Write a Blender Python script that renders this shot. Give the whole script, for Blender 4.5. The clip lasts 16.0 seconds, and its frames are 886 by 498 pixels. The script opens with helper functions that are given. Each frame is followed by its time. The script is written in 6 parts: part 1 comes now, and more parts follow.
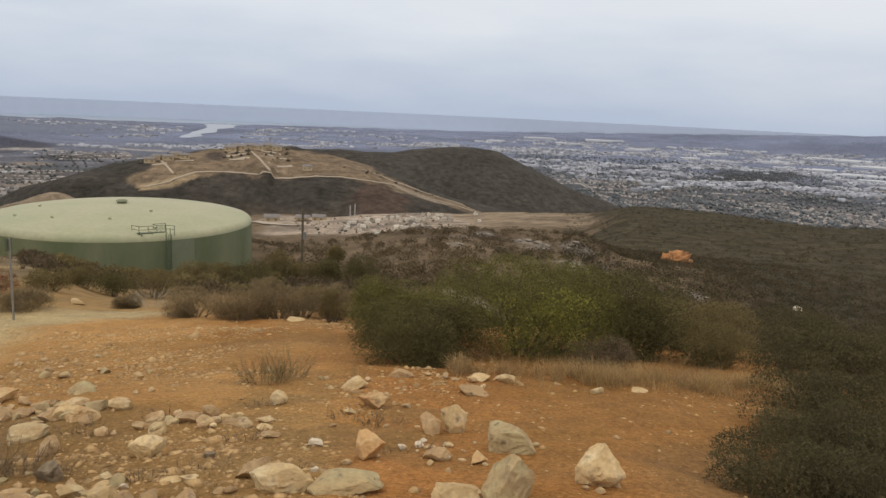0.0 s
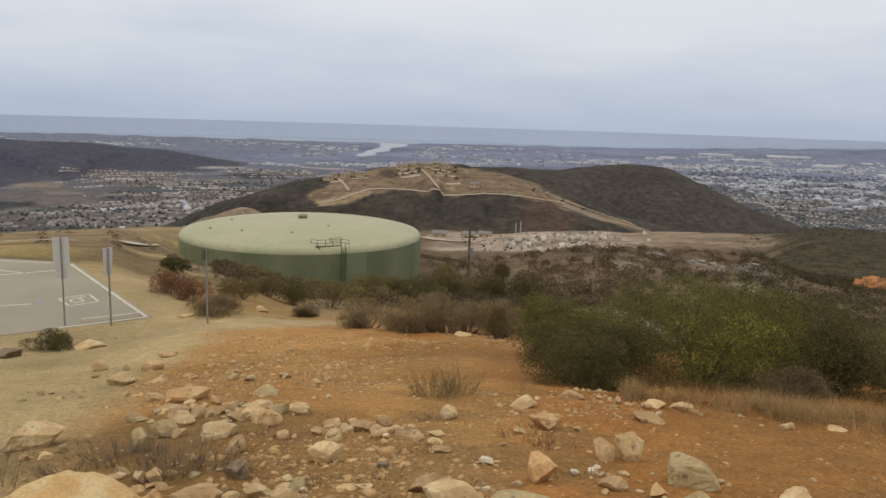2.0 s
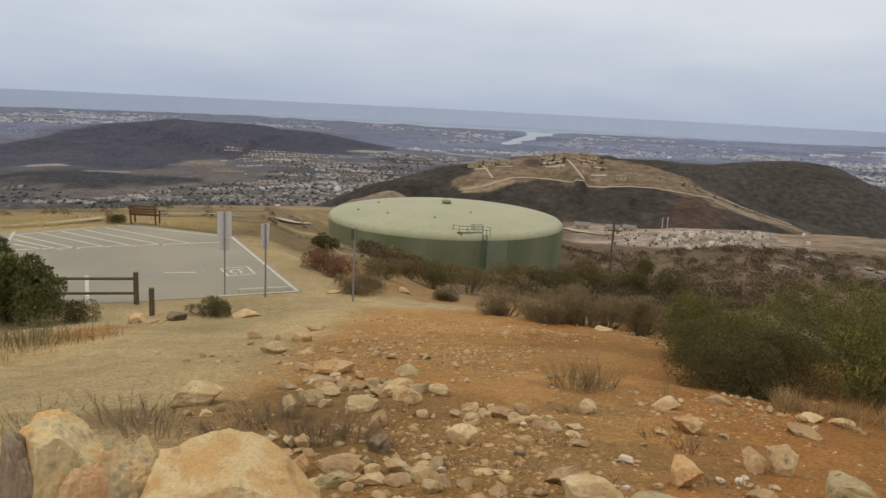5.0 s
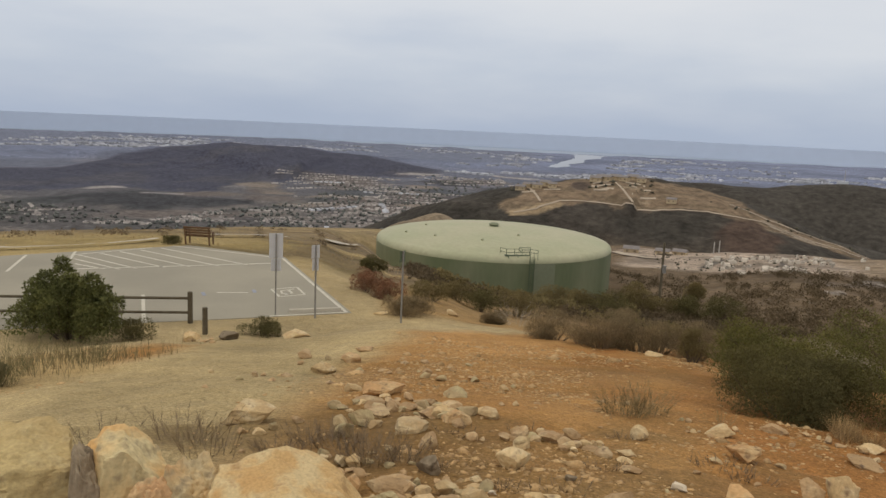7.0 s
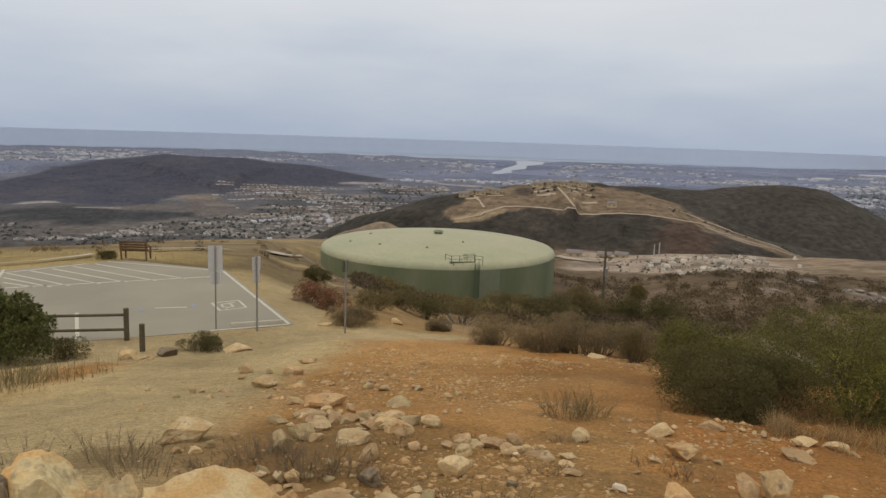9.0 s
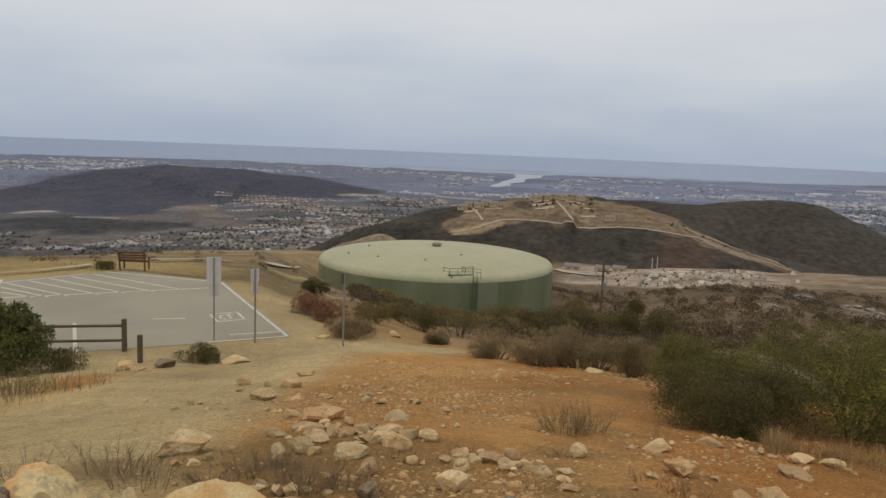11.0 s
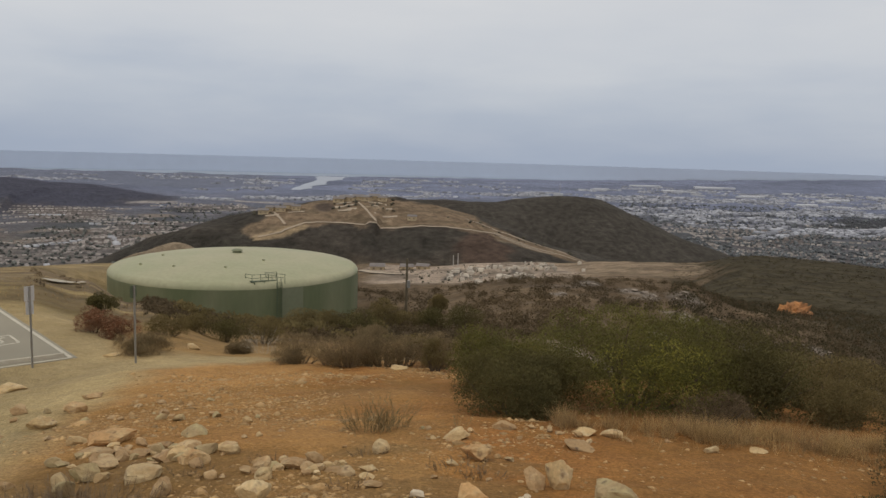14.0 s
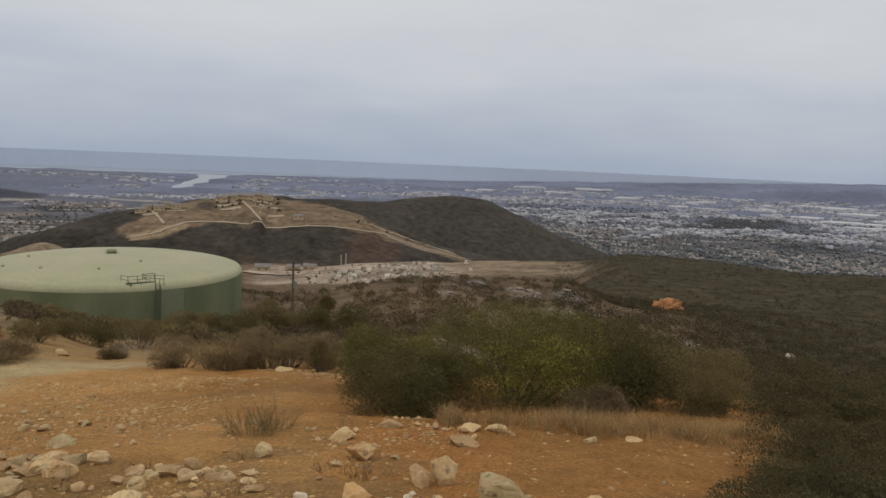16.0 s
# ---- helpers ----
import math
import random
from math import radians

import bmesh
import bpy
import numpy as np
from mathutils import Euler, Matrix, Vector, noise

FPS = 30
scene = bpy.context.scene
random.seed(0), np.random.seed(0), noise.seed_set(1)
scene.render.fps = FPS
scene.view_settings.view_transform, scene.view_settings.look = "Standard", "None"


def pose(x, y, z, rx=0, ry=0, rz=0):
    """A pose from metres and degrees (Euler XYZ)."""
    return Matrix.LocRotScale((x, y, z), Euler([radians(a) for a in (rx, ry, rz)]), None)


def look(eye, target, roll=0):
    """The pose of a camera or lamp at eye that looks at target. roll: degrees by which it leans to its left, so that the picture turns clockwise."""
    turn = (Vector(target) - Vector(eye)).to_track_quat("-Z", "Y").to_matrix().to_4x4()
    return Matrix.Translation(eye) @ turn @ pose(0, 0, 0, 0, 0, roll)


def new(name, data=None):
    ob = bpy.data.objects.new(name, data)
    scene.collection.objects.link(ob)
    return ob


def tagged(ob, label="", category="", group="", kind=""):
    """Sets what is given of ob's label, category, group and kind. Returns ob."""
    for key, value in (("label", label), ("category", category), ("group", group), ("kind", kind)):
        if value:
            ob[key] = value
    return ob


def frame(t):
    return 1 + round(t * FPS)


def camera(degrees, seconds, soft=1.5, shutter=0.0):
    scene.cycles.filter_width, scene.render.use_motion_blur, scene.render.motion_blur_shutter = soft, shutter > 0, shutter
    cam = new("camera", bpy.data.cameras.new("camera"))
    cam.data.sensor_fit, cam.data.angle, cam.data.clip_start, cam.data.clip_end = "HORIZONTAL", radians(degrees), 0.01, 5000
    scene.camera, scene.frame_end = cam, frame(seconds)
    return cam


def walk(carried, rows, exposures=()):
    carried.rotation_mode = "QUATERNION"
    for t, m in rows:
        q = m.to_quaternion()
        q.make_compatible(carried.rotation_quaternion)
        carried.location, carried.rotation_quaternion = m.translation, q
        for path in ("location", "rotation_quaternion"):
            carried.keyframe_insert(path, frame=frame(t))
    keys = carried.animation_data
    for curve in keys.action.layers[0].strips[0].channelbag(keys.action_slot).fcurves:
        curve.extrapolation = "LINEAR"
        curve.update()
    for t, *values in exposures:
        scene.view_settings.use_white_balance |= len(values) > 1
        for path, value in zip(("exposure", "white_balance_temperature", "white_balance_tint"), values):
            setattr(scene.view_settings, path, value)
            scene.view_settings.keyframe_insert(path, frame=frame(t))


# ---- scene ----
cam = camera(59.57, 16.0)
ROWS = [
    (0, 0.000, 0.001, 6.900, 79.47, -2.65, 0.42),
    (0.5, -0.013, 0.046, 6.892, 79.74, -1.98, 1.68),
    (1, -0.059, 0.052, 6.884, 79.96, -1.54, 5.21),
    (1.5, -0.088, 0.075, 6.877, 80.27, -1.61, 8.91),
    (2, -0.110, 0.125, 6.862, 80.29, -1.74, 12.62),
    (2.5, -0.111, 0.124, 6.851, 80.71, -0.98, 14.38),
    (3, -0.147, 0.122, 6.847, 79.36, -0.44, 16.07),
    (3.5, -0.146, 0.128, 6.849, 79.19, -0.95, 18.69),
    (4, -0.146, 0.128, 6.846, 78.69, -1.03, 21.09),
    (4.5, -0.170, 0.186, 6.864, 77.92, -1.27, 21.64),
    (4.7, -0.181, 0.155, 6.841, 78.59, -2.01, 22.29),
    (6.8, -0.179, 0.071, 6.866, 80.22, -2.66, 26.69),
    (7, -0.194, 0.055, 6.855, 80.52, -2.63, 26.84),
    (7.5, -0.199, 0.047, 6.853, 80.33, -2.50, 27.43),
    (8, -0.187, 0.073, 6.849, 80.48, -2.43, 25.64),
    (8.5, -0.180, 0.102, 6.848, 80.62, -2.03, 25.20),
    (9, -0.140, 0.142, 6.847, 81.27, -1.86, 22.63),
    (9.2, -0.164, 0.138, 6.860, 81.16, -2.11, 21.50),
    (11.3, -0.118, 0.088, 6.879, 82.47, -2.36, 22.58),
    (11.5, -0.098, 0.092, 6.862, 82.87, -2.75, 19.80),
    (12, -0.105, 0.130, 6.849, 82.32, -2.35, 16.17),
    (12.5, -0.088, 0.123, 6.858, 82.44, -1.72, 13.05),
    (13, -0.053, 0.097, 6.862, 82.59, -1.89, 11.18),
    (13.5, -0.030, 0.086, 6.876, 82.13, -1.86, 10.12),
    (14, -0.007, 0.066, 6.885, 82.83, -1.64, 7.96),
    (14.5, 0.015, 0.030, 6.881, 83.06, -1.71, 4.96),
    (15, 0.001, 0.018, 6.885, 82.95, -2.15, 2.94),
    (15.5, 0.011, 0.042, 6.884, 83.10, -2.30, 2.30),
    (16, 0.025, 0.101, 6.859, 83.11, -2.50, -0.27),
]
walk(cam, [(t, pose(x, y, z, rx, ry, rz)) for t, x, y, z, rx, ry, rz in ROWS],
     exposures=[(t, e, 6650, 10) for t, e in ((0, 0.25), (2.5, 0.18), (3.5, 0.17), (7, 0.10), (9, 0.04), (11.5, -0.05), (12.5, -0.1), (16, -0.13))])

# world: overcast sky, bright overhead and blue-grey towards the sea
world = bpy.data.worlds.new("overcast")
scene.world = world
world.use_nodes = True
wn, wl = world.node_tree.nodes, world.node_tree.links
wn.clear()
w_out, w_bg = wn.new("ShaderNodeOutputWorld"), wn.new("ShaderNodeBackground")
w_sky = wn.new("ShaderNodeTexSky")
w_sky.sky_type, w_sky.sun_disc = "NISHITA", False
w_sky.sun_elevation, w_sky.sun_rotation = radians(55), radians(150)
w_co, w_sep = wn.new("ShaderNodeTexCoord"), wn.new("ShaderNodeSeparateXYZ")
wl.new(w_co.outputs["Generated"], w_sep.inputs[0])
w_map = wn.new("ShaderNodeMapping")
w_map.inputs["Scale"].default_value = (2.2, 2.2, 9.0)
wl.new(w_co.outputs["Generated"], w_map.inputs["Vector"])
w_noise = wn.new("ShaderNodeTexNoise")
w_noise.inputs["Scale"].default_value, w_noise.inputs["Detail"].default_value = 1.6, 5.0
wl.new(w_map.outputs[0], w_noise.inputs["Vector"])
w_add = wn.new("ShaderNodeMath")
w_add.operation = "MULTIPLY_ADD"
wl.new(w_noise.outputs["Fac"], w_add.inputs[0])
w_add.inputs[1].default_value = 0.16
wl.new(w_sep.outputs["Z"], w_add.inputs[2])
w_ramp = wn.new("ShaderNodeValToRGB")
wl.new(w_add.outputs[0], w_ramp.inputs[0])
SKY_STOPS = [(0.0, (0.36, 0.43, 0.56)), (0.075, (0.39, 0.46, 0.59)), (0.12, (0.46, 0.52, 0.63)), (0.20, (0.62, 0.655, 0.715)),
             (0.33, (0.765, 0.775, 0.79)), (0.55, (0.88, 0.865, 0.845)), (1.0, (0.98, 0.91, 0.84))]
els = w_ramp.color_ramp.elements
while len(els) < len(SKY_STOPS):
    els.new(0.5)
for e, (p, c) in zip(els, SKY_STOPS):
    e.position, e.color = p, (*c, 1)
w_dim, w_mix = wn.new("ShaderNodeMix"), wn.new("ShaderNodeMix")
w_dim.data_type = w_mix.data_type = "RGBA"
w_dim.blend_type, w_dim.inputs["Factor"].default_value = "MULTIPLY", 1.0
w_dim.inputs["B"].default_value = (0.1, 0.1, 0.1, 1)
wl.new(w_sky.outputs[0], w_dim.inputs["A"])
w_mix.inputs["Factor"].default_value = 0.92
wl.new(w_dim.outputs["Result"], w_mix.inputs["A"])
wl.new(w_ramp.outputs[0], w_mix.inputs["B"])
wl.new(w_mix.outputs["Result"], w_bg.inputs["Color"])
w_bg.inputs["Strength"].default_value = 1.0
wl.new(w_bg.outputs[0], w_out.inputs[0])

sun = new("sun", bpy.data.lights.new("sun", "SUN"))
sun.data.energy, sun.data.angle, sun.data.color = 0.5, radians(25), (1.0, 0.96, 0.9)
sun.matrix_world = look((0, 0, 60), (20, 38, 0))


# ---- materials ----
def material(name, base, vary=0.25, scale=3.0, fine=40.0, rough=0.9, metal=0.0, bump=0.3, reach=0.02, second=None, attribute=None, island=0.0, spec=0.3, squash=1.0, thin=0.0):
    """A weathered surface: two scales of noise over the base colour, bump, and if asked a colour attribute or a change piece by piece."""
    m = bpy.data.materials.new(name)
    m.use_nodes = True
    n, l = m.node_tree.nodes, m.node_tree.links
    b = n["Principled BSDF"]
    b.inputs["Roughness"].default_value, b.inputs["Metallic"].default_value = rough, metal
    b.inputs["Specular IOR Level"].default_value = spec
    co, warp = n.new("ShaderNodeTexCoord"), n.new("ShaderNodeMapping")
    warp.inputs["Scale"].default_value = (1.0, 1.0, squash)
    l.new(co.outputs["Object"], warp.inputs["Vector"])
    big, small = n.new("ShaderNodeTexNoise"), n.new("ShaderNodeTexNoise")
    for node, s, d in ((big, scale, 4.0), (small, fine, 3.0)):
        node.inputs["Scale"].default_value, node.inputs["Detail"].default_value = s, d
        l.new(warp.outputs[0], node.inputs["Vector"])
    mix = n.new("ShaderNodeMix")
    mix.data_type = "RGBA"
    stretch = n.new("ShaderNodeMapRange")
    stretch.inputs["From Min"].default_value, stretch.inputs["From Max"].default_value = 0.35, 0.65
    l.new(big.outputs["Fac"], stretch.inputs["Value"])
    l.new(stretch.outputs[0], mix.inputs["Factor"])
    other = second or tuple(c * (1 - vary) for c in base)
    mix.inputs["A"].default_value, mix.inputs["B"].default_value = (*base, 1), (*other, 1)
    colour = mix.outputs["Result"]
    if attribute:
        at = n.new("ShaderNodeAttribute")
        at.attribute_name = attribute
        mul = n.new("ShaderNodeMix")
        mul.data_type, mul.blend_type = "RGBA", "MULTIPLY"
        mul.inputs["Factor"].default_value = 1.0
        l.new(colour, mul.inputs["A"])
        l.new(at.outputs["Color"], mul.inputs["B"])
        colour = mul.outputs["Result"]
    grain = n.new("ShaderNodeHueSaturation")
    ran = n.new("ShaderNodeMapRange")
    ran.inputs["From Min"].default_value, ran.inputs["From Max"].default_value = 0.3, 0.7
    ran.inputs["To Min"].default_value, ran.inputs["To Max"].default_value = 1 - vary, 1 + vary
    l.new(small.outputs["Fac"], ran.inputs["Value"])
    value = ran.outputs[0]
    if island:
        geo, mr, mm = n.new("ShaderNodeNewGeometry"), n.new("ShaderNodeMapRange"), n.new("ShaderNodeMath")
        mr.inputs["To Min"].default_value, mr.inputs["To Max"].default_value = 1 - island, 1 + island
        l.new(geo.outputs["Random Per Island"], mr.inputs["Value"])
        mm.operation = "MULTIPLY"
        l.new(value, mm.inputs[0])
        l.new(mr.outputs[0], mm.inputs[1])
        value = mm.outputs[0]
    l.new(value, grain.inputs["Value"])
    l.new(colour, grain.inputs["Color"])
    l.new(grain.outputs[0], b.inputs["Base Color"])
    if thin:  # leaves let some of the light through
        tr, both = n.new("ShaderNodeBsdfTranslucent"), n.new("ShaderNodeMixShader")
        both.inputs[0].default_value = thin
        l.new(grain.outputs[0], tr.inputs["Color"])
        l.new(b.outputs[0], both.inputs[1])
        l.new(tr.outputs[0], both.inputs[2])
        l.new(both.outputs[0], n["Material Output"].inputs["Surface"])
    if bump:
        bu = n.new("ShaderNodeBump")
        bu.inputs["Strength"].default_value, bu.inputs["Distance"].default_value = bump, reach
        l.new(small.outputs["Fac"], bu.inputs["Height"])
        l.new(bu.outputs[0], b.inputs["Normal"])
    return m


def ground_material():
    """Earth: the zone's colour, mottled from clods up to whole hillsides, with bump at two scales."""
    m = bpy.data.materials.new("earth")
    m.use_nodes = True
    n, l = m.node_tree.nodes, m.node_tree.links
    b = n["Principled BSDF"]
    b.inputs["Roughness"].default_value, b.inputs["Specular IOR Level"].default_value = 0.95, 0.08
    at, co = n.new("ShaderNodeAttribute"), n.new("ShaderNodeTexCoord")
    at.attribute_name = "tone"
    last, fields = None, []
    for s, amount in ((60.0, 0.30), (18.0, 0.26), (3.5, 0.10), (0.7, 0.10), (0.14, 0.32), (0.03, 0.12)):
        t, r = n.new("ShaderNodeTexNoise"), n.new("ShaderNodeMapRange")
        t.inputs["Scale"].default_value, t.inputs["Detail"].default_value = s, 4.0
        l.new(co.outputs["Object"], t.inputs["Vector"])
        r.inputs["From Min"].default_value, r.inputs["From Max"].default_value = 0.3, 0.7
        r.inputs["To Min"].default_value, r.inputs["To Max"].default_value = 1 - amount, 1 + amount
        l.new(t.outputs["Fac"], r.inputs["Value"])
        fields.append(t)
        if last:
            x = n.new("ShaderNodeMath")
            x.operation = "MULTIPLY"
            l.new(last, x.inputs[0])
            l.new(r.outputs[0], x.inputs[1])
            last = x.outputs[0]
        else:
            last = r.outputs[0]
    hsv = n.new("ShaderNodeHueSaturation")
    l.new(at.outputs["Color"], hsv.inputs["Color"])
    l.new(last, hsv.inputs["Value"])
    # small chips of stone trodden into the dirt
    cells, thin, pick, chip, pale = (n.new("ShaderNode" + k) for k in ("TexVoronoi", "MapRange", "MapRange", "Math", "Mix"))
    cells.inputs["Scale"].default_value = 22.0
    l.new(co.outputs["Object"], cells.inputs["Vector"])
    thin.inputs["From Min"].default_value, thin.inputs["From Max"].default_value = 0.42, 0.30
    l.new(cells.outputs["Distance"], thin.inputs["Value"])
    pick.inputs["From Min"].default_value, pick.inputs["From Max"].default_value = 0.62, 0.85
    l.new(cells.outputs["Color"], pick.inputs["Value"])
    chip.operation = "MULTIPLY"
    l.new(thin.outputs[0], chip.inputs[0])
    l.new(pick.outputs[0], chip.inputs[1])
    pale.data_type, pale.blend_type = "RGBA", "MULTIPLY"
    pale.inputs["B"].default_value = (1.22, 1.30, 1.40, 1)
    l.new(chip.outputs[0], pale.inputs["Factor"])
    l.new(hsv.outputs[0], pale.inputs["A"])
    l.new(pale.outputs["Result"], b.inputs["Base Color"])
    normal = None
    for f, strength, reach in ((fields[0], 0.5, 0.012), (fields[1], 0.75, 0.035), (fields[2], 0.12, 0.05), (fields[4], 0.8, 4.0)):
        bu = n.new("ShaderNodeBump")
        bu.inputs["Strength"].default_value, bu.inputs["Distance"].default_value = strength, reach
        l.new(f.outputs["Fac"], bu.inputs["Height"])
        if normal:
            l.new(normal, bu.inputs["Normal"])
        normal = bu.outputs[0]
    l.new(normal, b.inputs["Normal"])
    return m


M_GROUND = ground_material()
M_ASPHALT = material("asphalt", (0.25, 0.232, 0.182), 0.1, 0.25, 60.0, 0.9, bump=0.2, reach=0.005, second=(0.295, 0.272, 0.21))
M_PAINT = material("road_paint", (0.53, 0.50, 0.41), 0.15, 2.0, 30.0, 0.7, bump=0.1)
M_BLUEPAINT = material("blue_paint", (0.27, 0.29, 0.34), 0.2, 2.0, 30.0, 0.8, bump=0.1)
M_CONCRETE = material("concrete", (0.46, 0.42, 0.34), 0.15, 2.0, 40.0, 0.9)
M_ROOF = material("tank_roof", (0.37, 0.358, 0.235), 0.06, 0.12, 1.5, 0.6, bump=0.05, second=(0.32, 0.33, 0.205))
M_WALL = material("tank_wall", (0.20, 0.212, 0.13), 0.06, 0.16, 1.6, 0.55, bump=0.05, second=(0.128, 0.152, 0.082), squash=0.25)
M_REPAINT = material("repainted_wall", (0.20, 0.215, 0.145), 0.05, 0.3, 2.0, 0.55, bump=0.03, second=(0.18, 0.20, 0.13))
M_RAIL = material("painted_rail", (0.10, 0.13, 0.08), 0.1, 2.0, 20.0, 0.6)
M_STEEL = material("galvanised_steel", (0.30, 0.29, 0.27), 0.15, 3.0, 60.0, 0.55, metal=0.6, bump=0.1)
M_SIGN = material("sign_back", (0.52, 0.52, 0.53), 0.08, 3.0, 40.0, 0.5, bump=0.05)
M_WOOD = material("weathered_wood", (0.12, 0.10, 0.065), 0.25, 4.0, 50.0, 0.9)
M_BENCH = material("bench_wood", (0.155, 0.088, 0.045), 0.25, 4.0, 50.0, 0.8)
def stone_material(name, base, second, patch, crevice, amount=0.45, grain=26.0, bump=0.6, reach=0.016):
    """Weathered stone: two tones, blotches of lichen or rust, dark crevices put in by colour alone and a little change
    from stone to stone.
    """
    m = bpy.data.materials.new(name)
    m.use_nodes = True
    n, l = m.node_tree.nodes, m.node_tree.links
    b = n["Principled BSDF"]
    b.inputs["Roughness"].default_value, b.inputs["Specular IOR Level"].default_value = 0.92, 0.2
    co, info, shift = n.new("ShaderNodeTexCoord"), n.new("ShaderNodeObjectInfo"), n.new("ShaderNodeVectorMath")
    shift.operation = "ADD"
    far = n.new("ShaderNodeMath")
    far.operation, far.inputs[1].default_value = "MULTIPLY", 37.0
    l.new(info.outputs["Random"], far.inputs[0])
    l.new(co.outputs["Object"], shift.inputs[0])
    l.new(far.outputs[0], shift.inputs[1])

    def field(scale, lo, hi, detail=4.0):
        t, r = n.new("ShaderNodeTexNoise"), n.new("ShaderNodeMapRange")
        t.inputs["Scale"].default_value, t.inputs["Detail"].default_value = scale, detail
        r.inputs["From Min"].default_value, r.inputs["From Max"].default_value = lo, hi
        l.new(shift.outputs[0], t.inputs["Vector"])
        l.new(t.outputs["Fac"], r.inputs["Value"])
        return t, r.outputs[0]

    def blend(a, colour, factor):
        x = n.new("ShaderNodeMix")
        x.data_type = "RGBA"
        if isinstance(a, tuple):
            x.inputs["A"].default_value = (*a, 1)
        else:
            l.new(a, x.inputs["A"])
        x.inputs["B"].default_value = (*colour, 1)
        l.new(factor, x.inputs["Factor"])
        return x.outputs["Result"]

    _, k = field(2.6, 0.38, 0.62)
    colour = blend(base, second, k)
    _, k = field(5.5, 1 - amount - 0.06, 1 - amount + 0.08, 6.0)
    colour = blend(colour, patch, k)
    _, k = field(11.0, 0.58, 0.72, 6.0)
    colour = blend(colour, crevice, k)
    fine, k = field(grain, 0.3, 0.7)
    hsv, tint, mul = n.new("ShaderNodeHueSaturation"), n.new("ShaderNodeMapRange"), n.new("ShaderNodeMath")
    tint.inputs["To Min"].default_value, tint.inputs["To Max"].default_value = 0.84, 1.14
    l.new(info.outputs["Random"], tint.inputs["Value"])
    shade = n.new("ShaderNodeMapRange")
    shade.inputs["To Min"].default_value, shade.inputs["To Max"].default_value = 0.86, 1.14
    l.new(k, shade.inputs["Value"])
    mul.operation = "MULTIPLY"
    l.new(tint.outputs[0], mul.inputs[0])
    l.new(shade.outputs[0], mul.inputs[1])
    l.new(mul.outputs[0], hsv.inputs["Value"])
    l.new(colour, hsv.inputs["Color"])
    l.new(hsv.outputs[0], b.inputs["Base Color"])
    bu = n.new("ShaderNodeBump")
    bu.inputs["Strength"].default_value, bu.inputs["Distance"].default_value = bump, reach
    l.new(fine.outputs["Fac"], bu.inputs["Height"])
    l.new(bu.outputs[0], b.inputs["Normal"])
    return m


M_ROCK = stone_material("sandstone", (0.43, 0.29, 0.15), (0.345, 0.23, 0.12), (0.48, 0.355, 0.20), (0.20, 0.135, 0.085))
M_PALEROCK = stone_material("pale_sandstone", (0.53, 0.39, 0.205), (0.44, 0.31, 0.16), (0.56, 0.445, 0.265), (0.26, 0.18, 0.105))
M_LICHEN = stone_material("lichen_rock", (0.41, 0.305, 0.16), (0.34, 0.255, 0.14), (0.39, 0.32, 0.175), (0.18, 0.14, 0.085), 0.5, 22.0)
M_RUST = stone_material("orange_rock", (0.49, 0.305, 0.14), (0.42, 0.255, 0.12), (0.50, 0.355, 0.185), (0.25, 0.16, 0.085))
M_GOLD = stone_material("golden_boulder", (0.51, 0.345, 0.155), (0.48, 0.30, 0.125), (0.55, 0.425, 0.23), (0.37, 0.23, 0.105), 0.5, 60.0, 0.5, 0.012)
M_PALE = stone_material("pale_boulder", (0.54, 0.42, 0.20), (0.48, 0.36, 0.17), (0.56, 0.45, 0.235), (0.38, 0.285, 0.14), 0.45, 50.0, 0.5, 0.012)
M_STAINED = stone_material("stained_boulder", (0.50, 0.405, 0.22), (0.52, 0.32, 0.13), (0.47, 0.39, 0.22), (0.30, 0.235, 0.135), 0.45, 40.0, 0.5, 0.012)
M_CRACKED = stone_material("cracked_boulder", (0.51, 0.36, 0.185), (0.52, 0.325, 0.165), (0.49, 0.38, 0.215), (0.28, 0.195, 0.11), 0.45, 40.0, 0.5, 0.012)
M_TANBOULDER = stone_material("tan_boulder", (0.50, 0.365, 0.185), (0.50, 0.31, 0.145), (0.45, 0.36, 0.21), (0.26, 0.20, 0.12), 0.5, 40.0, 0.5, 0.012)
M_DARKROCK = stone_material("grey_rock", (0.25, 0.195, 0.13), (0.19, 0.15, 0.10), (0.29, 0.235, 0.16), (0.12, 0.09, 0.06))
M_QUARTZ = material("quartz", (0.62, 0.535, 0.40), 0.12, 4.0, 30.0, 0.8, bump=0.2, reach=0.005)
M_PEBBLE = material("pebbles", (0.44, 0.30, 0.145), 0.2, 3.0, 40.0, 0.95, bump=0.1, reach=0.004, second=(0.36, 0.225, 0.10), island=0.3)
M_LEAF = material("chaparral_leaf", (0.130, 0.113, 0.046), 0.15, 1.2, 8.0, 0.75, bump=0, second=(0.096, 0.086, 0.038), island=0.22, spec=0.05, thin=0.25)
M_GREENLEAF = material("green_leaf", (0.165, 0.150, 0.043), 0.2, 1.6, 8.0, 0.7, bump=0, second=(0.108, 0.106, 0.036), island=0.25, spec=0.06, thin=0.25)
M_DARKLEAF = material("dark_leaf", (0.112, 0.097, 0.049), 0.2, 1.4, 9.0, 0.85, bump=0, second=(0.076, 0.066, 0.036), island=0.22, spec=0.04, thin=0.22)
